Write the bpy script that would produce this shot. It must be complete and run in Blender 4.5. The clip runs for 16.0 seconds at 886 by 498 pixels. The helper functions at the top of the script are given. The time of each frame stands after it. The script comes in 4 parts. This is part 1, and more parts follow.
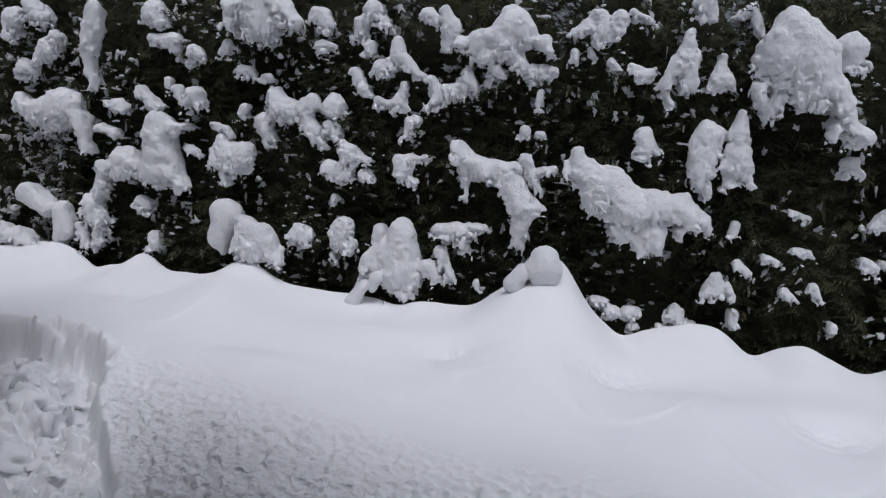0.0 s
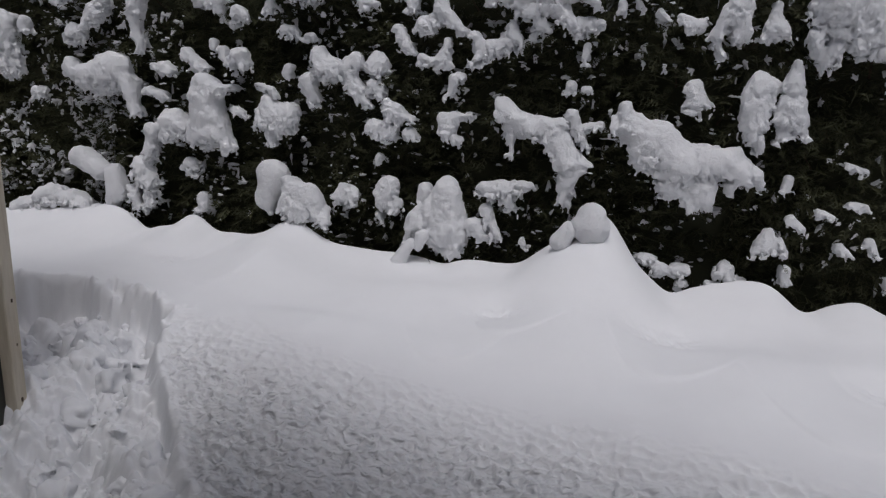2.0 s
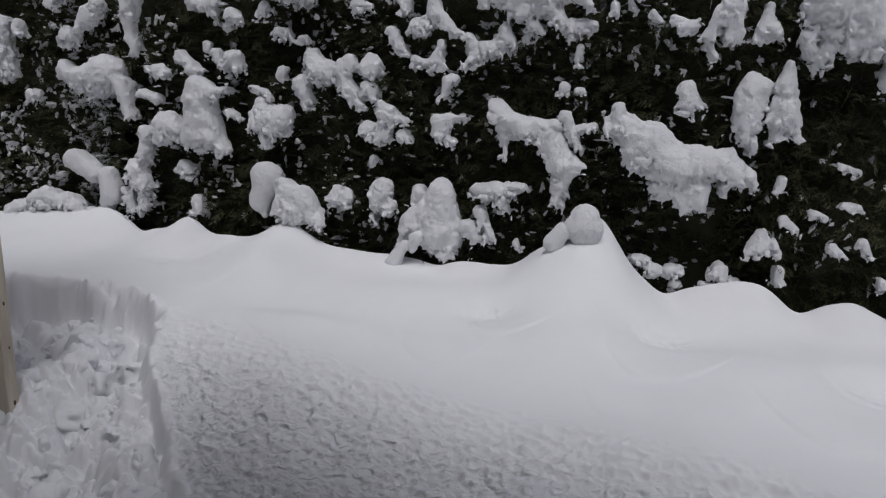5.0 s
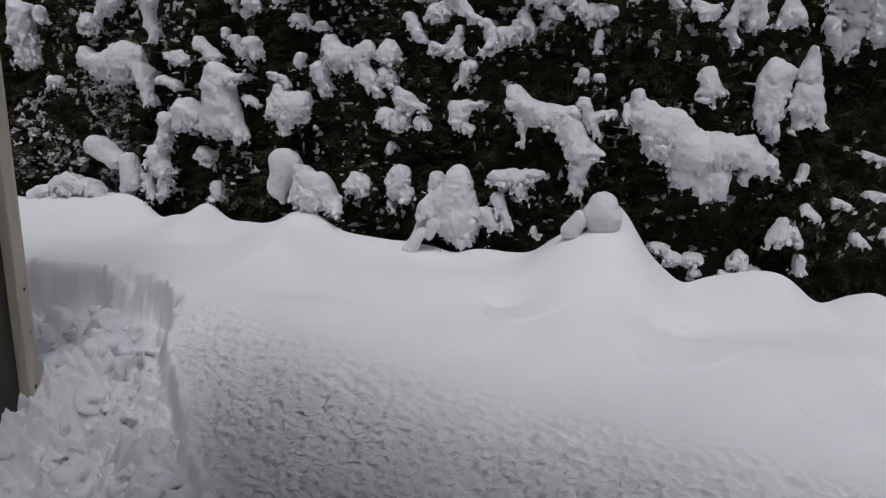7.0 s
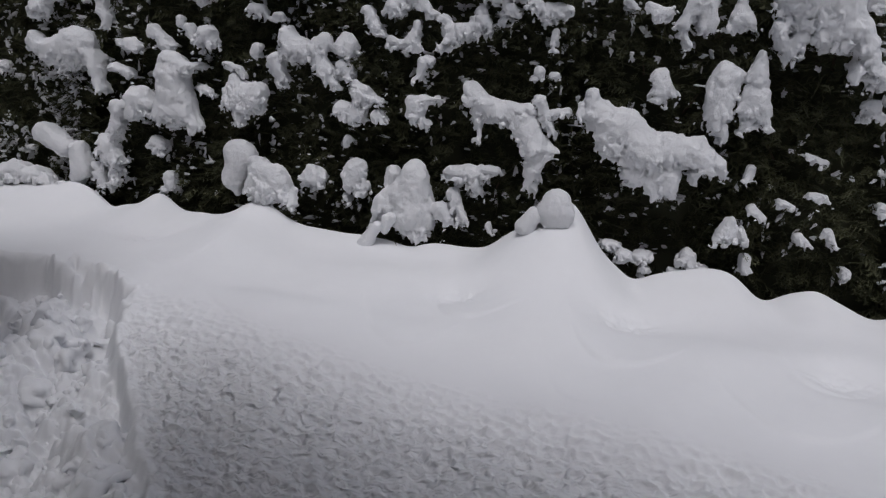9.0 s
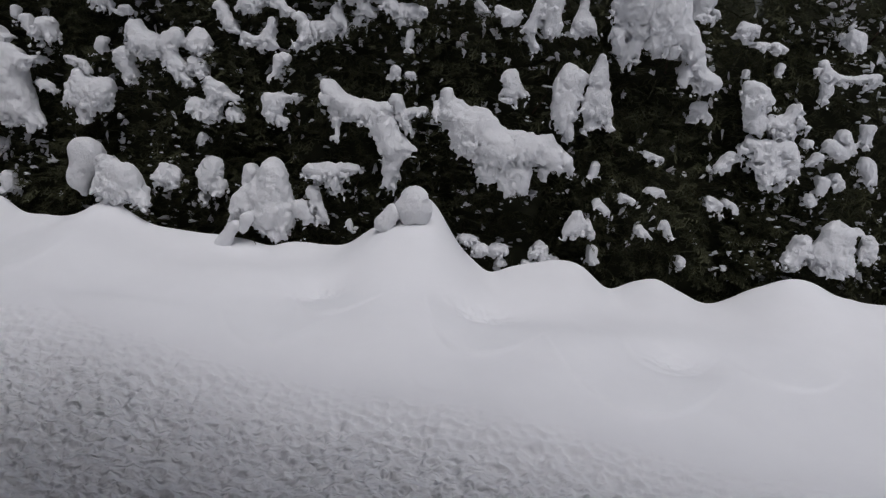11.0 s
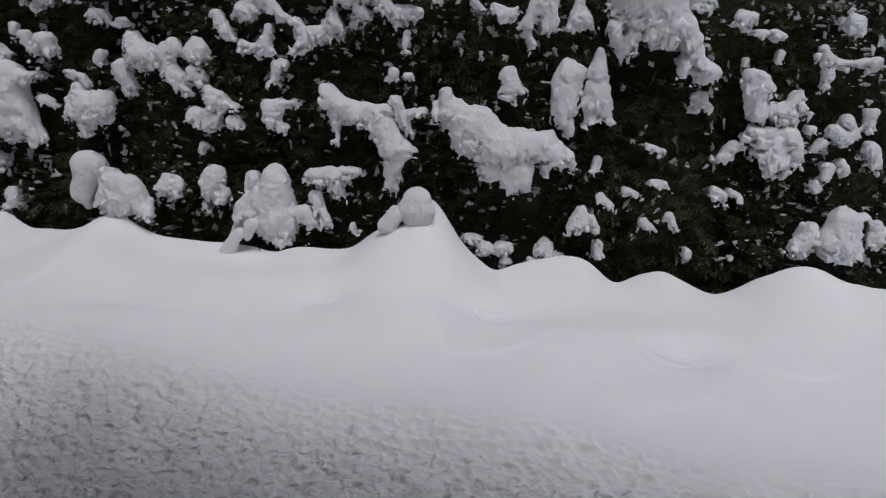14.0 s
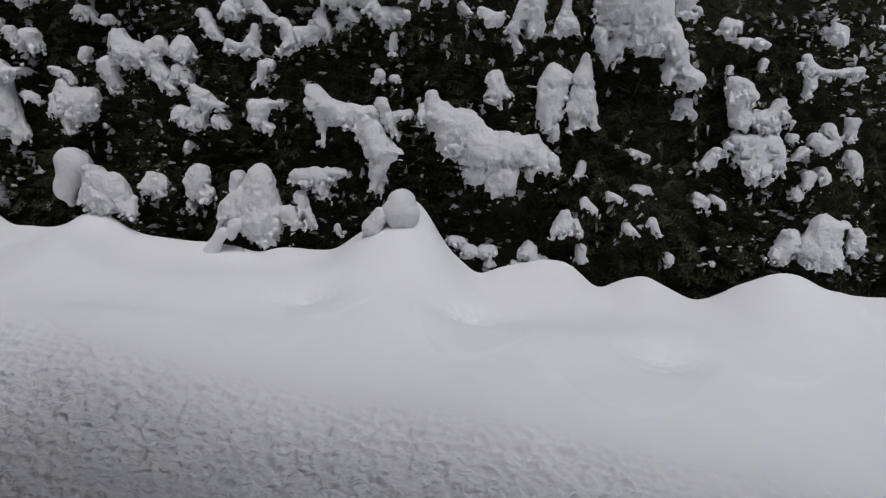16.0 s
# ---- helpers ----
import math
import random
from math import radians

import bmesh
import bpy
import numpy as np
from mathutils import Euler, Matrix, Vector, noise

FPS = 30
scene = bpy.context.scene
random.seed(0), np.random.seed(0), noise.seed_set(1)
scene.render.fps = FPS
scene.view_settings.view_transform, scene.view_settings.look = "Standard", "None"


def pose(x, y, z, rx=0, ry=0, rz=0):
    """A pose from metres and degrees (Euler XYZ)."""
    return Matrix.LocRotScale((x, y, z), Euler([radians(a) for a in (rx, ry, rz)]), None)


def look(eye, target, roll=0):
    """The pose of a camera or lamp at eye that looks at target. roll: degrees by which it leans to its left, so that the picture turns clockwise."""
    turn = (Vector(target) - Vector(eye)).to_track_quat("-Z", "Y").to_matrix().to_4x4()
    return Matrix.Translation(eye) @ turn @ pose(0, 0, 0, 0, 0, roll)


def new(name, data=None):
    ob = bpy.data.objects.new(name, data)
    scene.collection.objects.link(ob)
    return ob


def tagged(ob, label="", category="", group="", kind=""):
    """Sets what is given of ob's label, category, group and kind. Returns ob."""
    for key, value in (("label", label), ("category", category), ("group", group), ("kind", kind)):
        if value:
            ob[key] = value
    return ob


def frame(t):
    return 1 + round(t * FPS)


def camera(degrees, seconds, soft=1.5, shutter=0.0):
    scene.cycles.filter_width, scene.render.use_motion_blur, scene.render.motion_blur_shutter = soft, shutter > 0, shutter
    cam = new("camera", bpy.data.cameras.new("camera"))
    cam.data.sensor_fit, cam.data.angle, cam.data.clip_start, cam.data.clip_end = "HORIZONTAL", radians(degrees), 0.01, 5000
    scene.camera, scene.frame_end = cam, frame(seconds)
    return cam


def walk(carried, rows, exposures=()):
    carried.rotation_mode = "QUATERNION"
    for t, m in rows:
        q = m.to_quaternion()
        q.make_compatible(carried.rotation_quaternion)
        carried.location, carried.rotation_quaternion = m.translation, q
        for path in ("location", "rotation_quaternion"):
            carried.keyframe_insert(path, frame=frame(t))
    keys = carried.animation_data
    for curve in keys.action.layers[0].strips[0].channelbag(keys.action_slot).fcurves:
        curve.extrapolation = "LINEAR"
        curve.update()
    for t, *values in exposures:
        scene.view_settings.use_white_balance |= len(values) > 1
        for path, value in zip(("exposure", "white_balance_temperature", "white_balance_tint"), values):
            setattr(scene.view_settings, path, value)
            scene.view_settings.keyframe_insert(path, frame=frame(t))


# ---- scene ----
cam = camera(59.3, 16.0, soft=1.25)
PATH = [
    (0.0, -0.018, -0.013, 1.597, -12.36, -3.92, 0.64),
    (0.5, -0.030, -0.009, 1.596, -16.05, -5.09, -0.55),
    (1.0, -0.034, -0.014, 1.597, -16.11, -5.74, 0.99),
    (1.5, -0.045, -0.014, 1.596, -15.91, -5.54, 2.17),
    (2.0, -0.037, -0.012, 1.596, -15.59, -2.69, 3.49),
    (2.5, -0.031, -0.015, 1.596, -16.74, -4.23, 1.81),
    (3.0, -0.031, -0.012, 1.596, -19.00, -3.38, 1.67),
    (3.5, -0.033, -0.011, 1.599, -17.01, -1.91, 2.09),
    (4.0, -0.023, -0.012, 1.599, -15.98, -1.99, 2.63),
    (6.3, -0.009, -0.005, 1.593, -15.35, -2.61, 4.61),
    (6.5, -0.012, -0.001, 1.593, -16.01, -2.43, 4.94),
    (7.0, -0.000, 0.000, 1.600, -16.53, -2.36, 4.85),
    (7.5, -0.002, 0.002, 1.595, -16.39, -2.10, 4.89),
    (8.0, -0.007, 0.002, 1.594, -16.08, -2.63, 4.98),
    (8.5, -0.008, -0.001, 1.598, -15.99, -2.72, 4.87),
    (9.0, 0.019, -0.018, 1.610, -16.85, -3.97, 2.18),
    (9.5, 0.051, -0.059, 1.644, -17.26, -5.90, -3.91),
    (9.7, 0.053, -0.073, 1.645, -16.86, -8.16, -5.52),
    (11.8, 0.083, -0.064, 1.620, -15.97, -2.80, -7.04),
    (12.0, 0.086, -0.065, 1.620, -15.86, -2.49, -6.64),
    (12.5, 0.102, -0.068, 1.625, -16.54, -2.46, -7.01),
    (13.0, 0.095, -0.065, 1.622, -16.98, -2.86, -5.98),
    (13.5, 0.092, -0.061, 1.625, -17.01, -3.01, -6.32),
    (14.0, 0.093, -0.064, 1.631, -16.37, -3.24, -7.15),
    (14.5, 0.104, -0.069, 1.636, -16.57, -2.98, -6.57),
    (15.0, 0.096, -0.068, 1.630, -16.42, -3.20, -6.70),
    (15.5, 0.098, -0.063, 1.626, -16.99, -3.21, -6.69),
    (16.0, 0.114, -0.072, 1.637, -16.20, -4.19, -7.73),
]
walk(cam, [(t, pose(x, y, z, 90 + pitch, roll, yaw)) for t, x, y, z, pitch, roll, yaw in PATH],
     exposures=[(t, stops, warm, 12) for t, stops, warm in ((0.0, 0.04, 5900), (0.5, -0.05, 6050), (1.0, -0.12, 6150), (2.0, -0.19, 6200), (3.0, -0.25, 6250), (4.0, -0.22, 6200), (6.5, -0.21, 6150), (9.0, -0.20, 6150), (16.0, -0.22, 6150))])

# ---- light: bright overcast sky ----
world = bpy.data.worlds.new("overcast_sky")
scene.world = world
world.use_nodes = True
wn = world.node_tree
wn.nodes.clear()
sky = wn.nodes.new("ShaderNodeTexSky")
sky.sky_type = "NISHITA"
sky.sun_disc = False
sky.sun_elevation, sky.sun_rotation = radians(68), radians(175)
sky.dust_density, sky.air_density, sky.ozone_density = 6.0, 1.0, 1.0
grey = wn.nodes.new("ShaderNodeHueSaturation")
grey.inputs["Saturation"].default_value = 0.55
back = wn.nodes.new("ShaderNodeBackground")
back.inputs["Strength"].default_value = 0.070
out = wn.nodes.new("ShaderNodeOutputWorld")
wn.links.new(sky.outputs[0], grey.inputs["Color"])
wn.links.new(grey.outputs[0], back.inputs["Color"])
wn.links.new(back.outputs[0], out.inputs["Surface"])
sun_data = bpy.data.lights.new("veiled_sun", "SUN")
sun_data.energy, sun_data.angle, sun_data.color = 0.95, radians(20), (1.0, 0.98, 0.97)
sun = new("veiled_sun", sun_data)
# the veiled sun stands high behind; the added roof shades the pitted crust
sun.matrix_world = look((0.2, -0.93, 8.5), (0, 2.5, 0))


# ---- materials ----
def material(name):
    m = bpy.data.materials.new(name)
    m.use_nodes = True
    t = m.node_tree
    b = t.nodes["Principled BSDF"]
    return m, t, b


def coords(t, space="Object"):
    return t.nodes.new("ShaderNodeTexCoord").outputs[space]


def noise_node(t, scale, detail=3.0, rough=0.55, at=None):
    n = t.nodes.new("ShaderNodeTexNoise")
    n.inputs["Scale"].default_value, n.inputs["Detail"].default_value, n.inputs["Roughness"].default_value = scale, detail, rough
    if at:
        t.links.new(at, n.inputs["Vector"])
    return n.outputs["Fac"]


def ramp(t, fac, *stops):
    r = t.nodes.new("ShaderNodeValToRGB")
    el = r.color_ramp.elements
    while len(el) < len(stops):
        el.new(0.5)
    for e, (at, c) in zip(el, stops):
        e.position, e.color = at, (*c, 1)
    t.links.new(fac, r.inputs["Fac"])
    return r.outputs["Color"]


def bump(t, b, height, strength, distance, after=None):
    n = t.nodes.new("ShaderNodeBump")
    n.inputs["Strength"].default_value, n.inputs["Distance"].default_value = strength, distance
    t.links.new(height, n.inputs["Height"])
    if after:
        t.links.new(after, n.inputs["Normal"])
    t.links.new(n.outputs[0], b.inputs["Normal"])
    return n.outputs[0]


def snow_material(name, grain, tone, relief):
    m, t, b = material(name)
    at = coords(t)
    c = ramp(t, noise_node(t, 3.0, 4, 0.6, at), (0.25, [v * 0.95 for v in tone]), (0.75, tone))
    t.links.new(c, b.inputs["Base Color"])
    b.inputs["Roughness"].default_value = 0.75
    b.inputs["Specular IOR Level"].default_value = 0.25
    n1 = bump(t, b, noise_node(t, 45, 8, 0.7, at), relief, 0.022)
    bump(t, b, noise_node(t, 260, 2, 0.6, at), grain, 0.003, n1)
    return m


def drip_pitting(mat):
    """Fine drip-worn ripples on the crust that lies towards the house, over the snow's own grain."""
    t = mat.node_tree
    b = t.nodes["Principled BSDF"]
    at = coords(t)
    before = b.inputs["Normal"].links[0].from_socket
    turn = t.nodes.new("ShaderNodeMapping")
    turn.inputs["Rotation"].default_value = (0, 0, radians(23))
    turn.inputs["Scale"].default_value = (1.0, 1.7, 1.0)
    t.links.new(at, turn.inputs["Vector"])
    ripple = t.nodes.new("ShaderNodeTexNoise")
    ripple.inputs["Scale"].default_value, ripple.inputs["Detail"].default_value = 29, 1.0
    ripple.inputs["Distortion"].default_value = 0.5
    t.links.new(turn.outputs[0], ripple.inputs["Vector"])
    sharp = ramp(t, ripple.outputs["Fac"], (0.25, (0, 0, 0)), (0.75, (1, 1, 1)))
    side = t.nodes.new("ShaderNodeVectorMath")
    side.operation = "DOT_PRODUCT"
    side.inputs[1].default_value = (-0.40, -1.0, 0.0)
    t.links.new(at, side.inputs[0])
    where = t.nodes.new("ShaderNodeMapRange")
    where.interpolation_type = "SMOOTHSTEP"
    where.inputs["From Min"].default_value, where.inputs["From Max"].default_value = -2.30, -1.98
    t.links.new(side.outputs["Value"], where.inputs["Value"])
    n = t.nodes.new("ShaderNodeBump")
    n.inputs["Distance"].default_value = 0.0155
    beside = t.nodes.new("ShaderNodeVectorMath")
    beside.operation = "DOT_PRODUCT"
    beside.inputs[1].default_value = (1.0, 0.565, 0.0)
    t.links.new(at, beside.inputs[0])
    edge = t.nodes.new("ShaderNodeMapRange")
    edge.inputs["From Min"].default_value, edge.inputs["From Max"].default_value = 0.25, 0.31
    t.links.new(beside.outputs["Value"], edge.inputs["Value"])
    both = t.nodes.new("ShaderNodeMath")
    both.operation = "MULTIPLY"
    t.links.new(where.outputs["Result"], both.inputs[0])
    t.links.new(edge.outputs["Result"], both.inputs[1])
    t.links.new(both.outputs[0], n.inputs["Strength"])
    t.links.new(sharp, n.inputs["Height"])
    t.links.new(before, n.inputs["Normal"])
    t.links.new(n.outputs[0], b.inputs["Normal"])


SNOW = snow_material("fresh_snow", 0.35, (0.86, 0.865, 0.885), 0.12)
SNOW_CLUMP = snow_material("settled_snow", 0.5, (0.85, 0.855, 0.875), 0.75)

SNOW_LUMP = snow_material("broken_snow", 0.0, (0.86, 0.865, 0.885), 0.0)
drip_pitting(SNOW)


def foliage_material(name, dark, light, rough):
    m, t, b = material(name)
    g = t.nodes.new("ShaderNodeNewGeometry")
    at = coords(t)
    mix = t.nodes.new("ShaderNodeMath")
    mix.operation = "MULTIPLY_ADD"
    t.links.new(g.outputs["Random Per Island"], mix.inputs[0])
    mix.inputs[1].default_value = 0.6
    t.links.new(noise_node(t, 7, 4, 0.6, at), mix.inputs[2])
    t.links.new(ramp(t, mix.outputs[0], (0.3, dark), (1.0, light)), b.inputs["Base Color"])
    b.inputs["Roughness"].default_value = rough
    b.inputs["Specular IOR Level"].default_value = 0.2
    bump(t, b, noise_node(t, 180, 3, 0.6, at), 0.5, 0.004)
    return m


LEAF = foliage_material("conifer_scale_leaves", (0.042, 0.046, 0.026), (0.095, 0.098, 0.052), 0.6)
CORE = foliage_material("conifer_core", (0.03, 0.034, 0.02), (0.06, 0.06, 0.035), 0.85)


def bark_material():
    m, t, b = material("conifer_bark")
    at = coords(t)
    t.links.new(ramp(t, noise_node(t, 22, 5, 0.65, at), (0.3, (0.05, 0.035, 0.025)), (0.7, (0.13, 0.09, 0.06))), b.inputs["Base Color"])
    b.inputs["Roughness"].default_value = 0.9
    bump(t, b, noise_node(t, 60, 4, 0.6, at), 0.6, 0.006)
    return m


BARK = bark_material()


def painted_material(name, colour, worn, rough, grain):
    m, t, b = material(name)
    at = coords(t)
    m2 = t.nodes.new("ShaderNodeMapping")
    m2.inputs["Scale"].default_value = (1, 1, 0.12)
    t.links.new(at, m2.inputs["Vector"])
    f = noise_node(t, grain, 5, 0.65, m2.outputs[0])
    t.links.new(ramp(t, f, (0.3, worn), (0.6, colour)), b.inputs["Base Color"])
    b.inputs["Roughness"].default_value = rough
    bump(t, b, f, 0.25, 0.003)
    return m


CREAM = painted_material("weathered_cream_paint", (0.62, 0.56, 0.45), (0.48, 0.41, 0.30), 0.55, 30)
DARK_PANEL = painted_material("dark_olive_board", (0.035, 0.036, 0.028), (0.02, 0.02, 0.016), 0.5, 18)
# tone of the unseen walls and roof, chosen for the light they bounce
BOARDING = painted_material("unseen_boarding", (0.34, 0.29, 0.24), (0.24, 0.20, 0.16), 0.85, 9)
STAIN = painted_material("rust_stain", (0.09, 0.06, 0.035), (0.05, 0.035, 0.02), 0.8, 60)

# ---- noise fields ----
LATTICE = np.random.RandomState(7).rand(64, 64, 64)


def field(x, y, z, scale, octaves=1, shift=0.0):
    """Smooth lattice noise, about 0 to 1, with features of the given size in metres."""
    total, gain, norm = 0.0, 1.0, 0.0
    for o in range(octaves):
        p = [np.asarray(c, float) / scale * 2 ** o + shift + 17.3 * o + k * 5.1 for k, c in enumerate((x, y, z))]
        p = np.broadcast_arrays(*p)
        i = [np.floor(c).astype(int) for c in p]
        f = [c - k for c, k in zip(p, i)]
        f = [c * c * (3 - 2 * c) for c in f]
        v = 0.0
        for a in (0, 1):
            for b in (0, 1):
                for c in (0, 1):
                    wgt = (f[0] if a else 1 - f[0]) * (f[1] if b else 1 - f[1]) * (f[2] if c else 1 - f[2])
                    v = v + wgt * LATTICE[(i[0] + a) % 64, (i[1] + b) % 64, (i[2] + c) % 64]
        total, norm, gain = total + gain * v, norm + gain, gain * 0.5
    return total / norm


def smooth(a, b, v):
    s = np.clip((v - a) / (b - a), 0, 1)
    return s * s * (3 - 2 * s)


def mesh_from(name, verts, faces, mat, shade=True):
    me = bpy.data.meshes.new(name)
    verts = np.ascontiguousarray(verts, np.float32)
    faces = np.ascontiguousarray(faces, np.int32)
    k = faces.shape[1]
    me.vertices.add(len(verts))
    me.vertices.foreach_set("co", verts.ravel())
    me.loops.add(faces.size)
    me.loops.foreach_set("vertex_index", faces.ravel())
    me.polygons.add(len(faces))
    me.polygons.foreach_set("loop_start", np.arange(len(faces), dtype=np.int32) * k)
    me.polygons.foreach_set("use_smooth", np.full(len(faces), shade))
    me.update(calc_edges=True)
    me.validate()
    me.materials.append(mat)
    return me


def surface(values, origin, step):
    """Skin of the region where a gridded field is negative (surface nets): vertices and quads."""
    s = values < 0
    idx = -np.ones([n - 1 for n in s.shape], int)
    corners = [(a, b, c) for a in (0, 1) for b in (0, 1) for c in (0, 1)]
    cut = lambda arr, k: arr[k[0]:arr.shape[0] - 1 + k[0], k[1]:arr.shape[1] - 1 + k[1], k[2]:arr.shape[2] - 1 + k[2]]
    inside = sum(cut(s, k).astype(int) for k in corners)
    active = (inside > 0) & (inside < 8)
    idx[active] = np.arange(active.sum())
    cells = np.argwhere(active)
    acc, cnt = np.zeros((len(cells), 3)), np.zeros(len(cells))
    for a in corners:
        for ax in range(3):
            if a[ax]:
                continue
            b = list(a)
            b[ax] = 1
            va, vb = cut(values, a)[active], cut(values, b)[active]
            cross = (va < 0) != (vb < 0)
            with np.errstate(divide="ignore", invalid="ignore"):
                tt = np.where(cross, va / (va - vb), 0)
            p = np.array(a, float) + np.outer(tt, np.eye(3)[ax])
            acc += p * cross[:, None]
            cnt += cross
    verts = origin + (cells + acc / cnt[:, None]) * step
    quads = []
    for ax in range(3):
        o1, o2 = [(1, 2), (2, 0), (0, 1)][ax]
        lo = [slice(1, -1)] * 3
        lo[ax] = slice(0, -1)
        hi = list(lo)
        hi[ax] = slice(1, None)
        A, B = s[tuple(lo)], s[tuple(hi)]
        for flip, mask in ((False, A & ~B), (True, ~A & B)):
            e = np.argwhere(mask)
            base = e + 1
            base[:, ax] = e[:, ax]
            d1, d2 = np.eye(3, dtype=int)[o1], np.eye(3, dtype=int)[o2]
            ring = [base - d1 - d2, base - d2, base, base - d1]
            q = np.stack([idx[tuple(r.T)] for r in ring], 1)
            quads.append(q[:, ::-1] if flip else q)
    return verts, np.concatenate(quads)


def part(name, me, parent, label=""):
    ob = new(name, me)
    ob.parent = parent
    return tagged(ob, label)


def prism(name, size, mat, edge=0.004):
    """A bevelled box mesh standing on its origin."""
    bm = bmesh.new()
    bmesh.ops.create_cube(bm, size=1.0)
    bmesh.ops.scale(bm, vec=size, verts=bm.verts)
    bmesh.ops.translate(bm, vec=(0, 0, size[2] / 2), verts=bm.verts)
    bmesh.ops.bevel(bm, geom=bm.edges[:], offset=edge, segments=2, affect="EDGES", profile=0.5)
    me = bpy.data.meshes.new(name)
    bm.to_mesh(me)
    bm.free()
    me.materials.append(mat)
    return me


# ---- plan: the hedge's front runs along u; w points from it to the house ----
ALONG = Vector((1, -0.19, 0)).normalized()
OUTWARD = Vector((-0.19, -1, 0)).normalized()
HEDGE = Matrix.Translation((0, 3.8, 0)) @ Matrix((ALONG, -OUTWARD, (0, 0, 1))).transposed().to_4x4()

# mounds of the drift where it meets the hedge: place along it, height, half width
MOUNDS = [(-2.35, 0.03, 0.2), (-2.04, 0.07, 0.15), (-1.83, -0.04, 0.08), (-1.54, 0.08, 0.09), (-0.97, 0.10, 0.14), (-0.68, 0.0, 0.1),
          (-0.18, -0.035, 0.09), (0.33, 0.075, 0.11), (0.56, 0.285, 0.16), (0.90, -0.045, 0.08), (1.25, 0.05, 0.15), (1.48, -0.06, 0.09),
          (1.69, 0.02, 0.07), (1.95, -0.085, 0.14), (2.36, 0.08, 0.17)]
# shallow dents and swells of the open snow: x, y, height, two half widths
SWELLS = [(0.06, 3.0, -0.025, 0.10, 0.08), (-0.12, 2.62, 0.012, 0.25, 0.1), (0.7, 2.92, -0.03, 0.14, 0.10), (1.4, 2.5, -0.03, 0.12, 0.09),
          (-1.5, 3.5, -0.02, 0.12, 0.06), (-0.7, 2.76, 0.012, 0.2, 0.06), (0.35, 2.75, 0.02, 0.2, 0.15), (1.0, 2.6, 0.025, 0.22, 0.15),
          (-0.3, 3.2, 0.02, 0.22, 0.15), (0.45, 3.3, 0.06, 0.2, 0.3), (-1.0, 3.4, 0.05, 0.16, 0.25)]

# wind-cut lips: x, y, turn in degrees, half length, height
LIPS = [(-0.76, 2.66, 4, 0.13, 0.016), (-0.16, 2.55, -12, 0.14, 0.020), (0.05, 2.76, -25, 0.13, 0.026), (-1.15, 3.1, 12, 0.13, 0.018),
        (-1.48, 3.45, -5, 0.12, 0.02), (0.60, 2.47, -22, 0.17, 0.028), (1.09, 2.09, -20, 0.22, 0.022), (0.45, 2.23, -25, 0.12, 0.012), (1.30, 2.42, -30, 0.12, 0.02),
        (1.75, 2.3, -20, 0.2, 0.02)]

# spots roughened by falling crumbs: x, y, relief, half width
PATCHES = [(0.05, 2.98, 0.045, 0.09), (0.71, 2.9, 0.04, 0.12), (-1.46, 3.42, 0.04, 0.09), (1.4, 2.5, 0.03, 0.1)]


def trench(x, y):
    """How far inside the trodden way a place lies, in metres."""
    wob = (field(x, y, 0, 0.12, 3, 3.0) - 0.5)
    right = (-1.14 + (2.47 - y) * 0.565 - x) * 0.87 + wob * 0.05 + 0.13 * smooth(2.55, 2.8, y)
    far = (2.83 - y) * 0.876 + (-1.21 - x) * 0.48 + wob * 0.26 + (field(x, y, 0, 0.3, 1, 8) - 0.5) * 0.2
    far = np.minimum(far, 3.14 - y + wob * 0.16)
    k = 0.04
    h = np.clip(0.5 + 0.5 * (far - right) / k, 0, 1)
    d = far * (1 - h) + right * h - k * h * (1 - h)
    return np.minimum(d, np.minimum(x + 2.8, y - 1.15) + wob * 0.2)


def scallops(p, q, near=0.32, far=1.15, bow=0.5):
    """Overlapping wavelets about one unit apart, with near and far sides of their own steepness."""
    ci, cj = np.floor(p).astype(int), np.floor(q).astype(int)
    best = np.zeros(np.shape(p))
    for i in (-1, 0, 1):
        for j in (-1, 0, 1):
            m, n = ci + i, cj + j
            r = [LATTICE[m % 64, n % 64, k] for k in (3, 17, 29)]
            dp, dq = p - (m + 0.1 + 0.8 * r[0]), q - (n + 0.1 + 0.8 * r[1])
            dq = np.where(dq < 0, dq / near, dq / far) + bow * dp * dp
            best = np.maximum(best, (0.6 + 0.6 * r[2]) * np.clip(1 - (dp / 0.95) ** 2 - dq * dq, 0, 1))
    return best


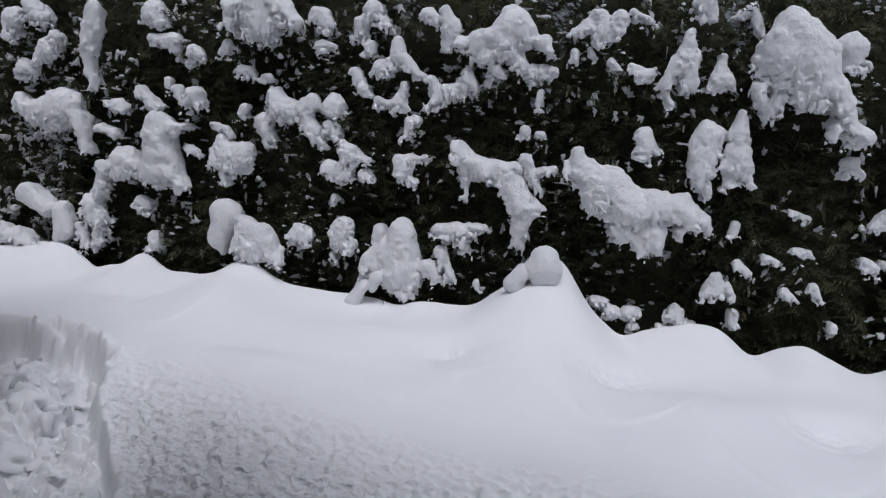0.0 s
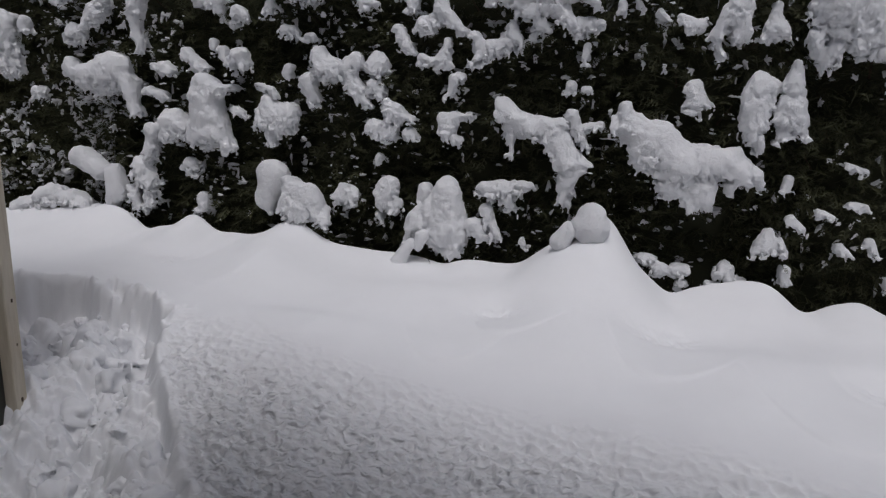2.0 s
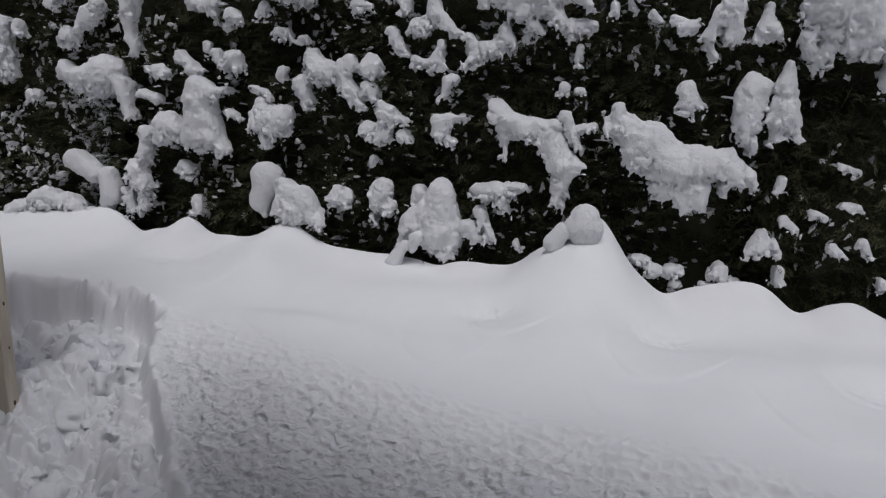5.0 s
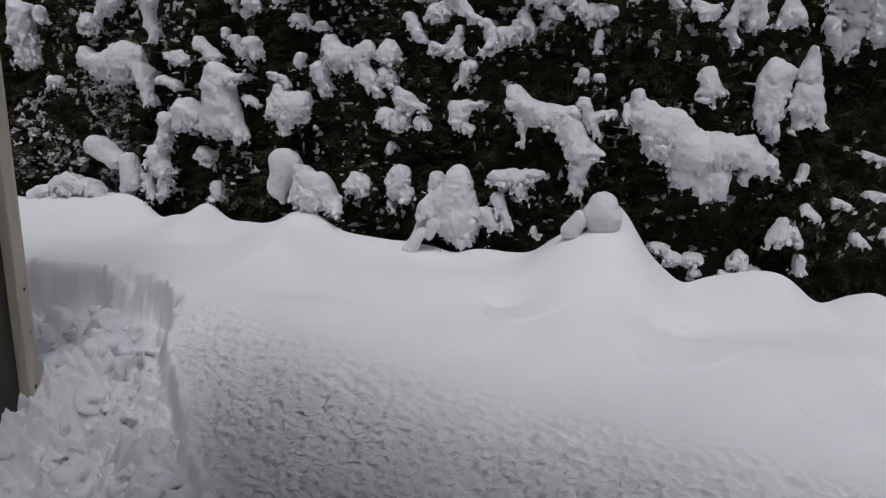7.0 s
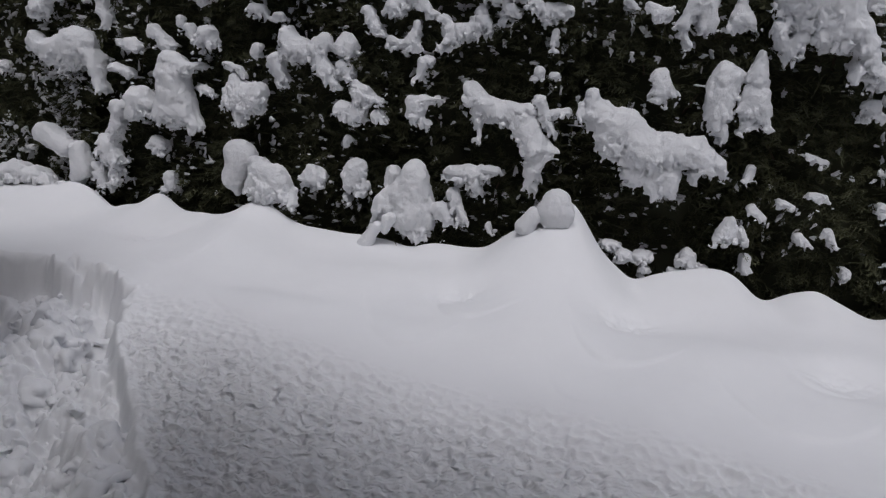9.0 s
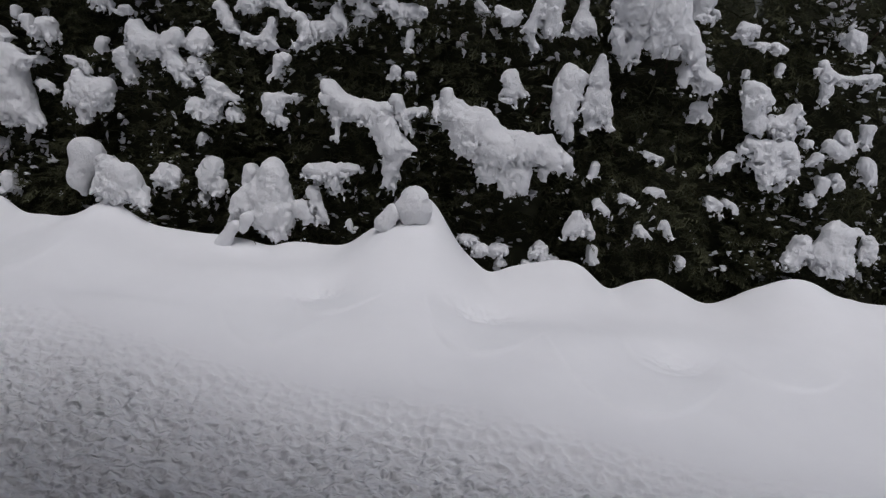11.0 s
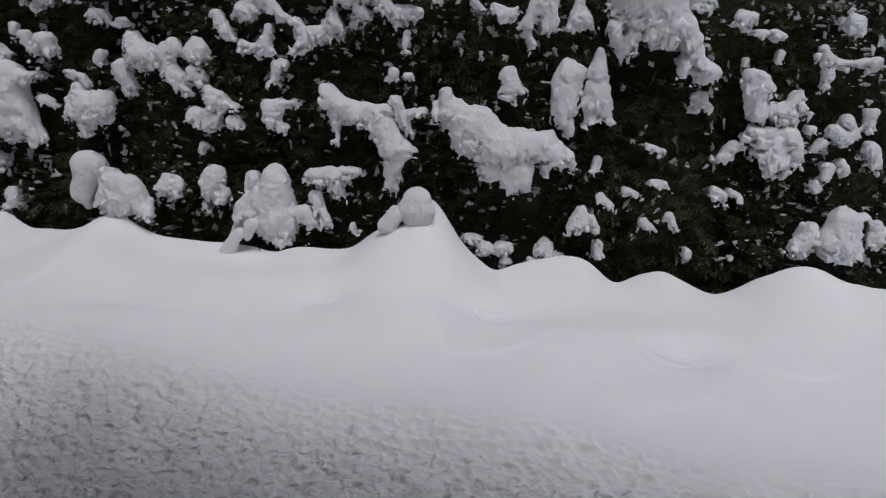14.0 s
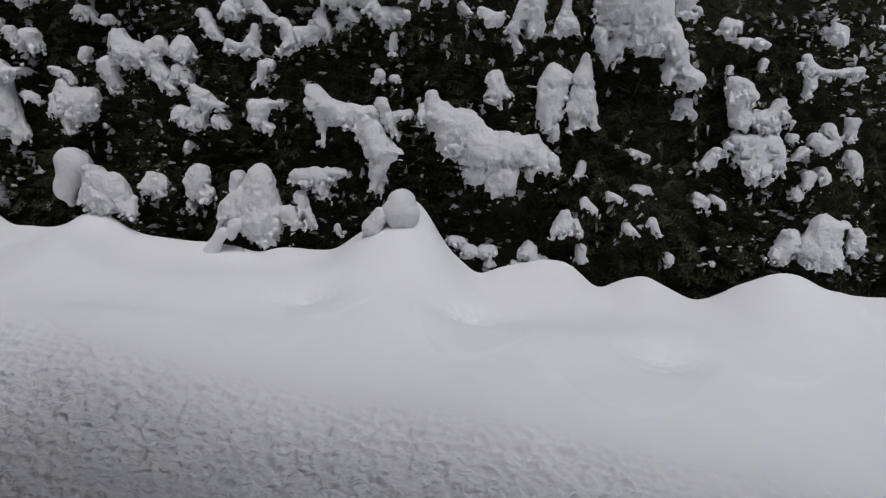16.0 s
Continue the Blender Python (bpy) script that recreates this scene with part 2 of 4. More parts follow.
def snow_height(x, y):
    x, y = np.atleast_1d(np.asarray(x, float)), np.atleast_1d(np.asarray(y, float))
    u = (x - 0.19 * (y - 3.8)) / 1.018
    w = -(0.19 * x + (y - 3.8)) / 1.018
    spread = 1 + 1.6 * np.clip(w - 0.2, 0, 2)
    crest = 0.535 + sum(a * np.exp(-((u - c) / (b * spread)) ** 2) for c, a, b in MOUNDS)
    crest = crest + (field(u, 0, 0, 0.16, 2, 9) - 0.5) * 0.03
    base = 0.455 + 0.03 * np.exp(-((w - 0.9) / 0.5) ** 2) + (field(x, y, 0, 0.8, 2, 1) - 0.5) * 0.115
    # the drift falls towards the house beyond a soft brow
    brow = (2.36 - 0.40 * x - y) * 0.93
    fall = np.where(brow > 0, np.sqrt(brow ** 2 + 0.012) - 0.11, 0.0)
    z = base - fall * 0.33
    for sx, sy, a, b1, b2 in SWELLS:
        z = z + 2.0 * a * np.exp(-((x - sx) / (1.35 * b1)) ** 2 - ((y - sy) / (1.35 * b2)) ** 2)
    for lx, ly, turn, length, h in LIPS:
        c, t = math.cos(radians(turn)), math.sin(radians(turn))
        p, q = (x - lx) * c + (y - ly) * t, (x - lx) * t - (y - ly) * c
        q = q + p * p / length * 0.8
        z = z + 0.55 * h * np.exp(-(p / length) ** 2) * np.where(q < 0, np.exp(-(q / 0.16) ** 2), np.exp(-(q / 0.022) ** 2))
    for px, py, a, b1 in PATCHES:
        z = z + a * np.exp(-((x - px) / b1) ** 2 - ((y - py) / (b1 * 0.6)) ** 2) * (field(x, y, 0, 0.022, 2, 81) - 0.5)
    s = w - 0.2
    z = z + (crest - z) * np.where(s > 0, np.exp(-(s / 0.42) ** 2) * 0.75 + 0.25 * np.exp(-np.maximum(s, 0) / 0.12), 1.0)
    z = np.where(s < 0, crest - 0.42 * smooth(0.0, 0.35, -s), z)
    # crust pitted by drips
    pit = smooth(-0.02, 0.15, brow) * smooth(-0.02, 0.05, -trench(x, y)) * smooth(1.12, 1.35, y) * smooth(2.6, 2.0, x)
    a, b = 0.921 * x - 0.39 * y, 0.39 * x + 0.921 * y
    wa, wb = (field(x, y, 0, 0.05, 2, 21) - 0.5) * 0.030, (field(x, y, 0, 0.04, 2, 27) - 0.5) * 0.026
    pits = scallops((a + wa) / 0.036, (b + wb) / 0.027, 0.95, 0.55, 0.25)
    soft = 0.65 + 0.35 * smooth(0.3, 0.6, field(a, b, 0, 0.11, 1, 15))
    z = z + pit * (0.011 - 0.026 * pits * soft + 0.006 * (field(a, b, 0, 0.012, 1, 13) - 0.5) + 0.010 * (field(a, b, 0, 0.08, 1, 19) - 0.5))
    # trodden way
    d = trench(x, y)
    inside = (d > -0.02) & (np.abs(x) < 4) & (y > 0) & (y < 4)
    if inside.any():
        xi, yi, di, zi = x[inside], y[inside], d[inside], z[inside]
        wx2 = (field(xi, yi, 0, 0.05, 2, 25) - 0.5) * 0.05
        lump = field(xi, yi, 0, 0.26, 1, 31)
        big, mid, small = (scallops((xi + wx2) / c + o, (yi - wx2) / c + o, 0.6, 0.95, 0.0) - 0.5 for c, o in ((0.15, 11.3), (0.075, 23.7), (0.034, 40.1)))
        fine = field(xi, yi, 0, 0.02, 2, 37)
        deep = 0.11 + 0.07 * smooth(0.05, 0.4, di) + 0.09 * smooth(2.6, 3.0, yi)
        floor = zi - deep + 0.18 * (lump - 0.5) + 0.085 * big + 0.060 * mid + 0.034 * small + 0.022 * (fine - 0.5)
        floor = floor + 0.13 * np.exp(-((xi + 1.68) / 0.20) ** 2) * smooth(2.62, 2.4, yi)
        near = np.clip(di / np.where(yi > 2.6, 0.06, 0.035), 0, 1)
        near = near * near * (3 - 2 * near)
        z = z.copy()
        z[inside] = zi * (1 - near) + np.minimum(floor, zi - 0.025 + 0.09 * smooth(0.02, 0.12, di)) * near
    # crumbs thrown up along the rim
    rim = np.exp(-((d + 0.01) / 0.03) ** 2)
    z = z + rim * 0.05 * np.maximum(field(x, y, 0, 0.05, 2, 41) - 0.45, 0) * 2
    away = np.maximum(np.hypot(x / 6.0, (y - 2) / 5.0) - 1, 0)
    return z * np.exp(-away) + 0.4 * (1 - np.exp(-away))


def spaced(lo, a, b, hi, fine, mid):
    """Grid lines: fine from a to b, mid steps out to lo and hi, then ever wider to the horizon."""
    core = np.concatenate([np.arange(lo, a, mid), np.arange(a, b, fine), np.arange(b, hi + mid, mid)])
    far = np.cumsum(mid * 1.35 ** np.arange(1, 33))
    far = far[far < 900]
    return np.concatenate([(lo - far)[::-1], core, hi + far])


GX = spaced(-2.9, -1.75, 1.1, 2.9, 0.0050, 0.0115)
GY = spaced(1.1, 1.55, 2.85, 4.2, 0.0046, 0.0125)
X, Y = np.meshgrid(GX, GY)
Z = snow_height(X, Y)
nx, ny = len(GX), len(GY)
ids = np.arange(nx * ny).reshape(ny, nx)
quads = np.stack([ids[:-1, :-1], ids[:-1, 1:], ids[1:, 1:], ids[1:, :-1]], -1).reshape(-1, 4)
ground = new("ground", mesh_from("ground", np.stack([X, Y, Z], -1).reshape(-1, 3), quads, SNOW))
tagged(ground, "deep drifted snow with a pitted crust and a trodden way", "snow", kind="structure")

# ---- wall end beside the camera; unseen walls and roof added to shape light ----
wall_west = tagged(new("wall_west"), "dark olive boarded wall ending in a cream painted post", "wall", kind="structure")
wall_west.matrix_world = pose(-1.638, 2.40, 0.06, 0, -0.3, 0)
part("corner_post", prism("corner_post", (0.055, 0.065, 2.6), CREAM, 0.006), wall_west, "weathered cream painted corner post with rust stains")
# the boards nearer the viewpoint are out of view, added to block west light
for k in range(5):
    p = part("board", prism("board", (0.025, 0.62, 2.6), DARK_PANEL, 0.003), wall_west)
    p.location = (-0.022, -0.345 - 0.624 * k, 0.0)
for z, s in ((0.58, 0.008), (0.21, 0.010), (0.08, 0.007), (0.42, 0.005)):
    p = part("nail_stain", prism("nail_stain", (0.003, s, s * 1.6), STAIN, 0.001), wall_west)
    p.location = (0.0285, 0.01 - s, z)
# out-of-view board added to cast shade on the far end of the way
p = part("shade_board", prism("shade_board", (0.34, 3.4, 0.06), BOARDING, 0.006), wall_west, "unseen timber board added over the wall to shade the way")
p.location = (-0.03, -1.58, 2.6)
# hidden wall added to shade the far left snow and hedge
shade_wall_north = tagged(new("shade_wall_north", prism("shade_wall_north", (3.4, 0.12, 2.35), BOARDING, 0.01)), "unseen timber wall added beyond the corner post to shade the left", "wall", kind="structure")
shade_wall_north.matrix_world = pose(-3.39, 2.33, 0.06)
# unseen wall added to keep skylight off the snow that faces it
shade_wall_south = tagged(new("shade_wall_south", prism("shade_wall_south", (4.6, 0.3, 2.9), BOARDING, 0.01)), "unseen timber wall added behind the viewpoint to block skylight", "wall", kind="structure")
shade_wall_south.matrix_world = pose(0.4, -0.9, 0.0)

# unseen roof added over the viewpoint, its edge placed to shade the pitted crust
ROOF_EDGE = [(-1.05, 1.58), (2.4, 0.13)]
bm = bmesh.new()
low = [bm.verts.new((x, y, 2.62 + 0.05 * (2.6 - y))) for x, y in (ROOF_EDGE[0], (-1.05, -0.9), (2.4, -0.9), ROOF_EDGE[1])]
slab = bm.faces.new(low)
grown = bmesh.ops.extrude_face_region(bm, geom=[slab])
bmesh.ops.translate(bm, vec=(0, 0, 0.12), verts=[v for v in grown["geom"] if isinstance(v, bmesh.types.BMVert)])
bmesh.ops.recalc_face_normals(bm, faces=bm.faces[:])
me = bpy.data.meshes.new("shade_roof")
bm.to_mesh(me)
bm.free()
me.materials.append(BOARDING)
tagged(new("shade_roof", me), "unseen timber roof added over the viewpoint to shade the crust", "roof", kind="structure")

# ---- hedge: conifer shrubs grown into one another ----
def frond(rng):
    """One flat spray: a stem with alternate branchlets, as thin folded blades. x is its length."""
    vs, fs = [], []

    def blade(p, q, wid, lift):
        d = (q - p)
        side = np.array([-d[1], d[0], 0.0])
        side = side / (np.linalg.norm(side) + 1e-9) * wid
        m = p + d * 0.45 + np.array([0, 0, lift])
        k = len(vs)
        vs.extend([p, m - side, q, m + side])
        fs.extend([(k, k + 1, k + 2), (k, k + 2, k + 3)])

    n = 7
    blade(np.zeros(3), np.array([1.0, 0, -0.12]), 0.03, 0.03)
    for i in range(n):
        at = 0.12 + 0.8 * i / n
        ln = 0.42 * (1 - 0.65 * at) * rng.uniform(0.7, 1.2)
        sg = 1 if i % 2 else -1
        ang = rng.uniform(0.6, 0.95) * sg
        p = np.array([at, 0, -0.12 * at])
        q = p + ln * np.array([np.cos(ang), np.sin(ang), rng.uniform(-0.25, 0.1)])
        blade(p, q, 0.035, 0.03)
        for f2, s2 in ((0.45, 1), (0.7, -1)):
            p2 = p + (q - p) * f2
            a2 = ang + s2 * 0.6
            blade(p2, p2 + ln * 0.42 * np.array([np.cos(a2), np.sin(a2), -0.1]), 0.026, 0.015)
    return np.array(vs), np.array(fs)


def turned(axis_x, rng):
    """Rotations whose x axes are the given directions, rolled at random about them."""
    x = axis_x / np.linalg.norm(axis_x, axis=1, keepdims=True)
    r = np.array([0, 0, 1.0]) + rng.normal(0, 0.45, (len(x), 3))
    y = np.cross(r, x)
    y /= np.linalg.norm(y, axis=1, keepdims=True)
    z = np.cross(x, y)
    return np.stack([x, y, z], -1)


def scatter(templates, places, turns, sizes, rng):
    """Copies of small meshes joined into one."""
    vs, fs, k = [], [], 0
    pick = rng.randint(0, len(templates), len(places))
    for i, (tv, tf) in enumerate(templates):
        m = np.flatnonzero(pick == i)
        if not len(m):
            continue
        v = np.einsum("nij,kj->nki", turns[m], tv) * sizes[m][:, None, :] if sizes.ndim > 1 else np.einsum("nij,kj->nki", turns[m], tv) * sizes[m][:, None, None]
        v = v + places[m][:, None, :]
        f = tf[None] + (np.arange(len(m)) * len(tv))[:, None, None] + k
        vs.append(v.reshape(-1, 3))
        fs.append(f.reshape(-1, tf.shape[1]))
        k += len(m) * len(tv)
    return np.concatenate(vs), np.concatenate(fs)


def hedge_face(u, z):
    """Depth of the leafy face, w, along the hedge."""
    return -0.10 + (field(u, z, 0, 0.34, 2, 51) - 0.5) * 0.30 - 0.10 * smooth(0.75, 0.35, z)


RNG = np.random.RandomState(11)
FRONDS = [frond(RNG) for _ in range(10)]


def shrub_core(width, height):
    """A lumpy dark inner body, in hedge space round its own foot."""
    nu, nv = 26, 44
    a = np.linspace(0, 2 * np.pi, nu, endpoint=False)
    h = np.linspace(0.12, 1, nv)
    A, Hh = np.meshgrid(a, h)
    taper = np.sqrt(np.clip(1 - ((Hh - 0.3) / 0.72) ** 4, 0.02, 1))
    r = taper * (0.92 + 0.35 * (field(np.cos(A) * 0.5, np.sin(A) * 0.5, Hh * height, 0.16, 2, RNG.rand() * 40) - 0.5))
    r[-1] = 0.01
    v = np.stack([np.cos(A) * r * width, np.sin(A) * r * 0.42, Hh * height], -1).reshape(-1, 3)
    i = np.arange(nu * nv).reshape(nv, nu)
    j = np.roll(i, -1, 1)
    f = np.stack([i[:-1], j[:-1], j[1:], i[1:]], -1).reshape(-1, 4)
    return v, f


def shrub(u0, width, height):
    foot = HEDGE @ Vector((u0, 0.55, 0.0))
    s = tagged(new("hedge_shrub"), "dark green conifer shrub in a dense hedge dusted with snow", "shrub", "conifer hedge")
    s.matrix_world = HEDGE @ Matrix.Translation((u0, 0.55, 0.0))
    # trunk
    k, rings = 9, 14
    h = np.linspace(0, 1, rings)
    ang = np.linspace(0, 2 * np.pi, k, endpoint=False)
    rad = 0.055 * (1 - 0.85 * h) + 0.03 * np.exp(-h * 14)
    v = np.stack([np.outer(rad, np.cos(ang)) + (0.03 * np.sin(h * 5 + u0))[:, None], np.outer(rad, np.sin(ang)), np.repeat(h[:, None] * height * 0.95, k, 1)], -1).reshape(-1, 3)
    i = np.arange(k * rings).reshape(rings, k)
    f = np.stack([i[:-1], np.roll(i, -1, 1)[:-1], np.roll(i, -1, 1)[1:], i[1:]], -1).reshape(-1, 4)
    part("trunk", mesh_from("trunk", v, f, BARK), s)
    # limbs
    for n in range(9):
        z0 = 0.35 + n * (height - 0.7) / 9
        a = -math.pi / 2 + RNG.uniform(-1.1, 1.1)
        ln = RNG.uniform(0.38, 0.55)
        p = [np.array([0, 0, z0]) + t * ln * np.array([math.cos(a), math.sin(a), 0.35 + 0.25 * t]) for t in (0, 0.35, 0.7, 1)]
        lv = np.concatenate([q + r * np.array([[math.cos(b) * -math.sin(a), math.cos(b) * math.cos(a), math.sin(b)] for b in np.arange(5) * 2 * math.pi / 5])
                             for q, r in zip(p, (0.016, 0.012, 0.008, 0.003))])
        li = np.arange(20).reshape(4, 5)
        lf = np.stack([li[:-1], np.roll(li, -1, 1)[:-1], np.roll(li, -1, 1)[1:], li[1:]], -1).reshape(-1, 4)
        part("limb", mesh_from("limb", lv, lf, BARK), s)
    # solid core, added so that no light comes through from behind
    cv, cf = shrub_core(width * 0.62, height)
    me = mesh_from("blocking_core", cv, cf, CORE)
    part("blocking_core", me, s, "solid dark core added to stop light through the shrub")
    # leafy sprays over the face
    n = int(1900 * width * height / 2)
    u = RNG.uniform(-width * 0.58, width * 0.58, n)
    z = 0.25 + (height - 0.3) * RNG.rand(n)
    w = hedge_face(u + u0, z) - RNG.exponential(0.06, n) + 0.03
    pos = np.stack([u, -w - 0.55, z], -1)
    out_dir = np.stack([RNG.normal(0, 0.55, n), -np.abs(RNG.normal(0.7, 0.3, n)), RNG.normal(0.05, 0.5, n)], -1)
    # over the top and down the back
    m = n // 4
    back = RNG.rand(m)
    ub, yb = RNG.uniform(-width * 0.5, width * 0.5, m), RNG.uniform(-0.45, 0.45, m)
    pos = np.concatenate([pos, np.stack([ub, yb, height * (0.98 - 0.12 * (yb / 0.45) ** 2 + 0.03 * back)], -1)])
    out_dir = np.concatenate([out_dir, np.stack([RNG.normal(0, 0.6, m), yb + RNG.normal(0, 0.5, m), np.abs(RNG.normal(0.5, 0.3, m))], -1)])
    size = RNG.uniform(0.07, 0.16, n + m)
    v, f = scatter(FRONDS, pos, turned(out_dir, RNG), size, RNG)
    part("foliage", mesh_from("foliage", v, f, LEAF, False), s, "flat dark green scale-leaf sprays")["kind"] = "stuff"
    return s


SHRUBS = []
for u0, width, height in ((-3.45, 0.85, 2.1), (-2.6, 0.85, 2.2), (-1.72, 0.9, 2.12), (-0.85, 0.86, 2.25), (0.03, 0.9, 2.15), (0.9, 0.88, 2.2), (1.75, 0.86, 2.1), (2.6, 0.88, 2.2), (3.45, 0.85, 2.1)):
    SHRUBS.append((u0, shrub(u0, width, height)))

# ---- snow lodged in the hedge ----
# label, how torn the underside is
ROUND = ("rounded lump of white snow lodged on the hedge", 0.75)
DRAPED = ("long draped clump of snow hanging on the hedge", 0.8)
SLAB = ("thick smooth slab of snow bending a hedge branch", 0.9)
PEAK = ("pointed cap of snow on a hedge twig", 0.8)
SMOOTH = ("smooth rounded ball of snow resting against the hedge", 0.12)
RAGGED = ("ragged broken clump of snow caught in hedge sprays", 1.3)
CLUMPS = 0
EDGES = []  # lower margins of the clumps: u, z, w, radius, raggedness


def clump_field(strokes, U, W, Zc, w0, ragged, seed):
    """Distance to a clump built from tapered strokes of snow: smooth on top, torn along the undersides."""
    big = max(max(q[2], q[5]) for q in strokes)
    soft = min(1.0, big / 0.05)
    Us = U + (field(U, W, Zc, 0.09, 2, seed + 2) - 0.5) * 0.030 * soft
    Zs = Zc + (field(U, W, Zc, 0.09, 2, seed + 6) - 0.5) * 0.030 * soft
    total = under = None
    for u1, z1, r1, u2, z2, r2 in strokes:
        du, dz = u2 - u1, z2 - z1
        h = np.clip(((Us - u1) * du + (Zs - z1) * dz) / max(du * du + dz * dz, 1e-9), 0, 1)
        r = 1.05 * (r1 + (r2 - r1) * h)
        a, b = Us - u1 - h * du, Zs - z1 - h * dz
        rw = np.minimum(0.25 * big + 0.62 * r, 0.095)
        dw = W - (w0 - 0.25 * rw)
        rb = np.where(dw < 0, rw + 0.05, rw)
        d = (np.sqrt((a * a + b * b) / (r * r) + (dw / rb) ** 2) - 1) * np.minimum(r, rw)
        low = smooth(0.15, -0.75, b / r)
        if total is None:
            total, under = d, low
        else:
            k = 0.012 + 0.45 * min(r1, r2)
            m = np.clip(0.5 + 0.5 * (total - d) / k, 0, 1)
            total = total * (1 - m) + d * m - k * m * (1 - m)
            under = np.minimum(under * (1 - m) + low * m, 1)
    skin = np.abs(total) < 0.045
    u, w, z, lo = U[skin], W[skin], Zc[skin], under[skin]
    t = total[skin]
    t = t + (field(u, w, z, 0.050, 3, seed) - 0.5) * 0.034 * soft * min(1.0, 0.25 + ragged)
    teeth = np.abs(2 * field(u, w, z * 0.8, 0.027, 2, seed + 9) - 1)
    t = t + (0.24 - teeth) * 0.075 * ragged * (0.10 + lo) * (0.35 + 0.65 * soft)
    flakes = field(u, w, z, 0.012, 1, seed + 11) - 0.5
    t = t + flakes * 0.018 * (0.12 + min(ragged, 1.2) * lo)
    total[skin] = t
    return total


def pieces(count, quads):
    """A label for each vertex: the same for all that hang together."""
    lab = np.arange(count)
    while True:
        m = lab[quads].min(1)
        nxt = lab.copy()
        np.minimum.at(nxt, quads.ravel(), np.repeat(m, 4))
        nxt = nxt[nxt]
        if (nxt == lab).all():
            return lab
        lab = nxt


OUTSIDE = 1  # sense in which the skins wind
LOOSE = []  # crumbs broken off the clumps, in hedge space


def snow_clump(kind, w0, *strokes):
    global CLUMPS
    CLUMPS += 1
    label, ragged = kind
    for u1, z1, r1, u2, z2, r2 in strokes:
        u, z, r = (u1, z1, r1) if z1 - r1 < z2 - r2 else (u2, z2, r2)
        EDGES.append((u, z - r, w0, max(r, 0.5 * abs(u2 - u1)), ragged))
    us = [q[k] + d * q[k + 2] for q in strokes for k in (0, 3) for d in (-1, 1)]
    zs = [q[k] + d * q[k + 1] for q in strokes for k in (1, 4) for d in (-1, 1)]
    lo = np.array([min(us) - 0.03, w0 - 0.15, min(zs) - 0.035])
    hi = np.array([max(us) + 0.03, w0 + 0.115, max(zs) + 0.03])
    step = min(max(max(hi[0] - lo[0], hi[2] - lo[2]) / 62, 0.0052), 0.0078)
    n = np.ceil((hi - lo) / step).astype(int)
    g = [lo[k] + step * np.arange(n[k]) for k in range(3)]
    U, W, Zc = np.meshgrid(*g, indexing="ij")
    values = clump_field(strokes, U, W, Zc, w0, ragged, CLUMPS * 3.7)
    v, f = surface(values, lo, step)
    lab = pieces(len(v), f)
    main_piece = np.bincount(lab).argmax()
    for k in np.unique(lab):
        if k != main_piece:
            fk = f[lab[f[:, 0]] == k]
            used = np.unique(fk)
            p = [v[fk[:, n]] for n in range(3)]
            if len(fk) > 14 and np.einsum("ij,ij->i", p[0], np.cross(p[1], p[2])).sum() * OUTSIDE > 0:
                LOOSE.append((v[used] * np.array([1, -1, 1]), np.searchsorted(used, fk)))
    keep = np.flatnonzero(lab == main_piece)
    f = np.searchsorted(keep, f[lab[f[:, 0]] == main_piece])
    v, f = v[keep], f[:, ::-1]
    centre = np.array([np.mean(us), w0, np.mean(zs)])
    v = (v - centre) * np.array([1, -1, 1])
    ob = new("snow_clump", mesh_from("snow_clump", v, f, SNOW_CLUMP))
    ob.matrix_world = HEDGE @ Matrix.Translation((centre[0], -centre[1], centre[2]))
    return tagged(ob, label, "snow", "snow clumps in the hedge")



# strokes along the hedge: place, height and radius at one end, then at the other
snow_clump(ROUND, 0.11, (-2.186, 1.277, 0.073, -2.049, 1.319, 0.090), (-2.064, 1.263, 0.072, -2.104, 1.210, 0.036), (-2.294, 1.336, 0.036, -2.277, 1.289, 0.039), (-1.957, 1.260, 0.036, -1.914, 1.110, 0.024))
snow_clump(DRAPED, 0.13, (-1.496, 1.259, 0.075, -1.489, 1.047, 0.091), (-1.433, 1.057, 0.053, -1.362, 0.963, 0.023), (-1.412, 1.253, 0.032, -1.354, 1.270, 0.014), (-1.567, 1.012, 0.032, -1.549, 0.978, 0.021))
snow_clump(ROUND, 0.12, (-1.691, 1.067, 0.068, -1.721, 1.017, 0.051), (-1.816, 1.022, 0.036, -1.845, 0.918, 0.030), (-1.840, 0.891, 0.021, -1.863, 0.849, 0.012), (-1.635, 1.047, 0.044, -1.635, 1.047, 0.044))
snow_clump(SMOOTH, 0.13, (-2.270, 0.851, 0.056, -2.136, 0.771, 0.050))
snow_clump(SMOOTH, 0.16, (-2.045, 0.778, 0.043, -2.025, 0.674, 0.056), (-2.065, 0.626, 0.031, -2.054, 0.589, 0.019))
snow_clump(RAGGED, 0.14, (-1.886, 0.832, 0.040, -1.856, 0.754, 0.058), (-1.946, 0.690, 0.028, -1.909, 0.608, 0.019), (-1.840, 0.687, 0.028, -1.870, 0.616, 0.012))
snow_clump(SMOOTH, 0.15, (-1.113, 0.847, 0.078, -1.141, 0.738, 0.061), (-1.135, 0.709, 0.044, -1.117, 0.656, 0.015))
snow_clump(DRAPED, 0.19, (-0.993, 0.829, 0.034, -0.954, 0.714, 0.092), (-0.907, 0.748, 0.074, -0.821, 0.660, 0.029), (-0.809, 0.685, 0.020, -0.793, 0.651, 0.011))
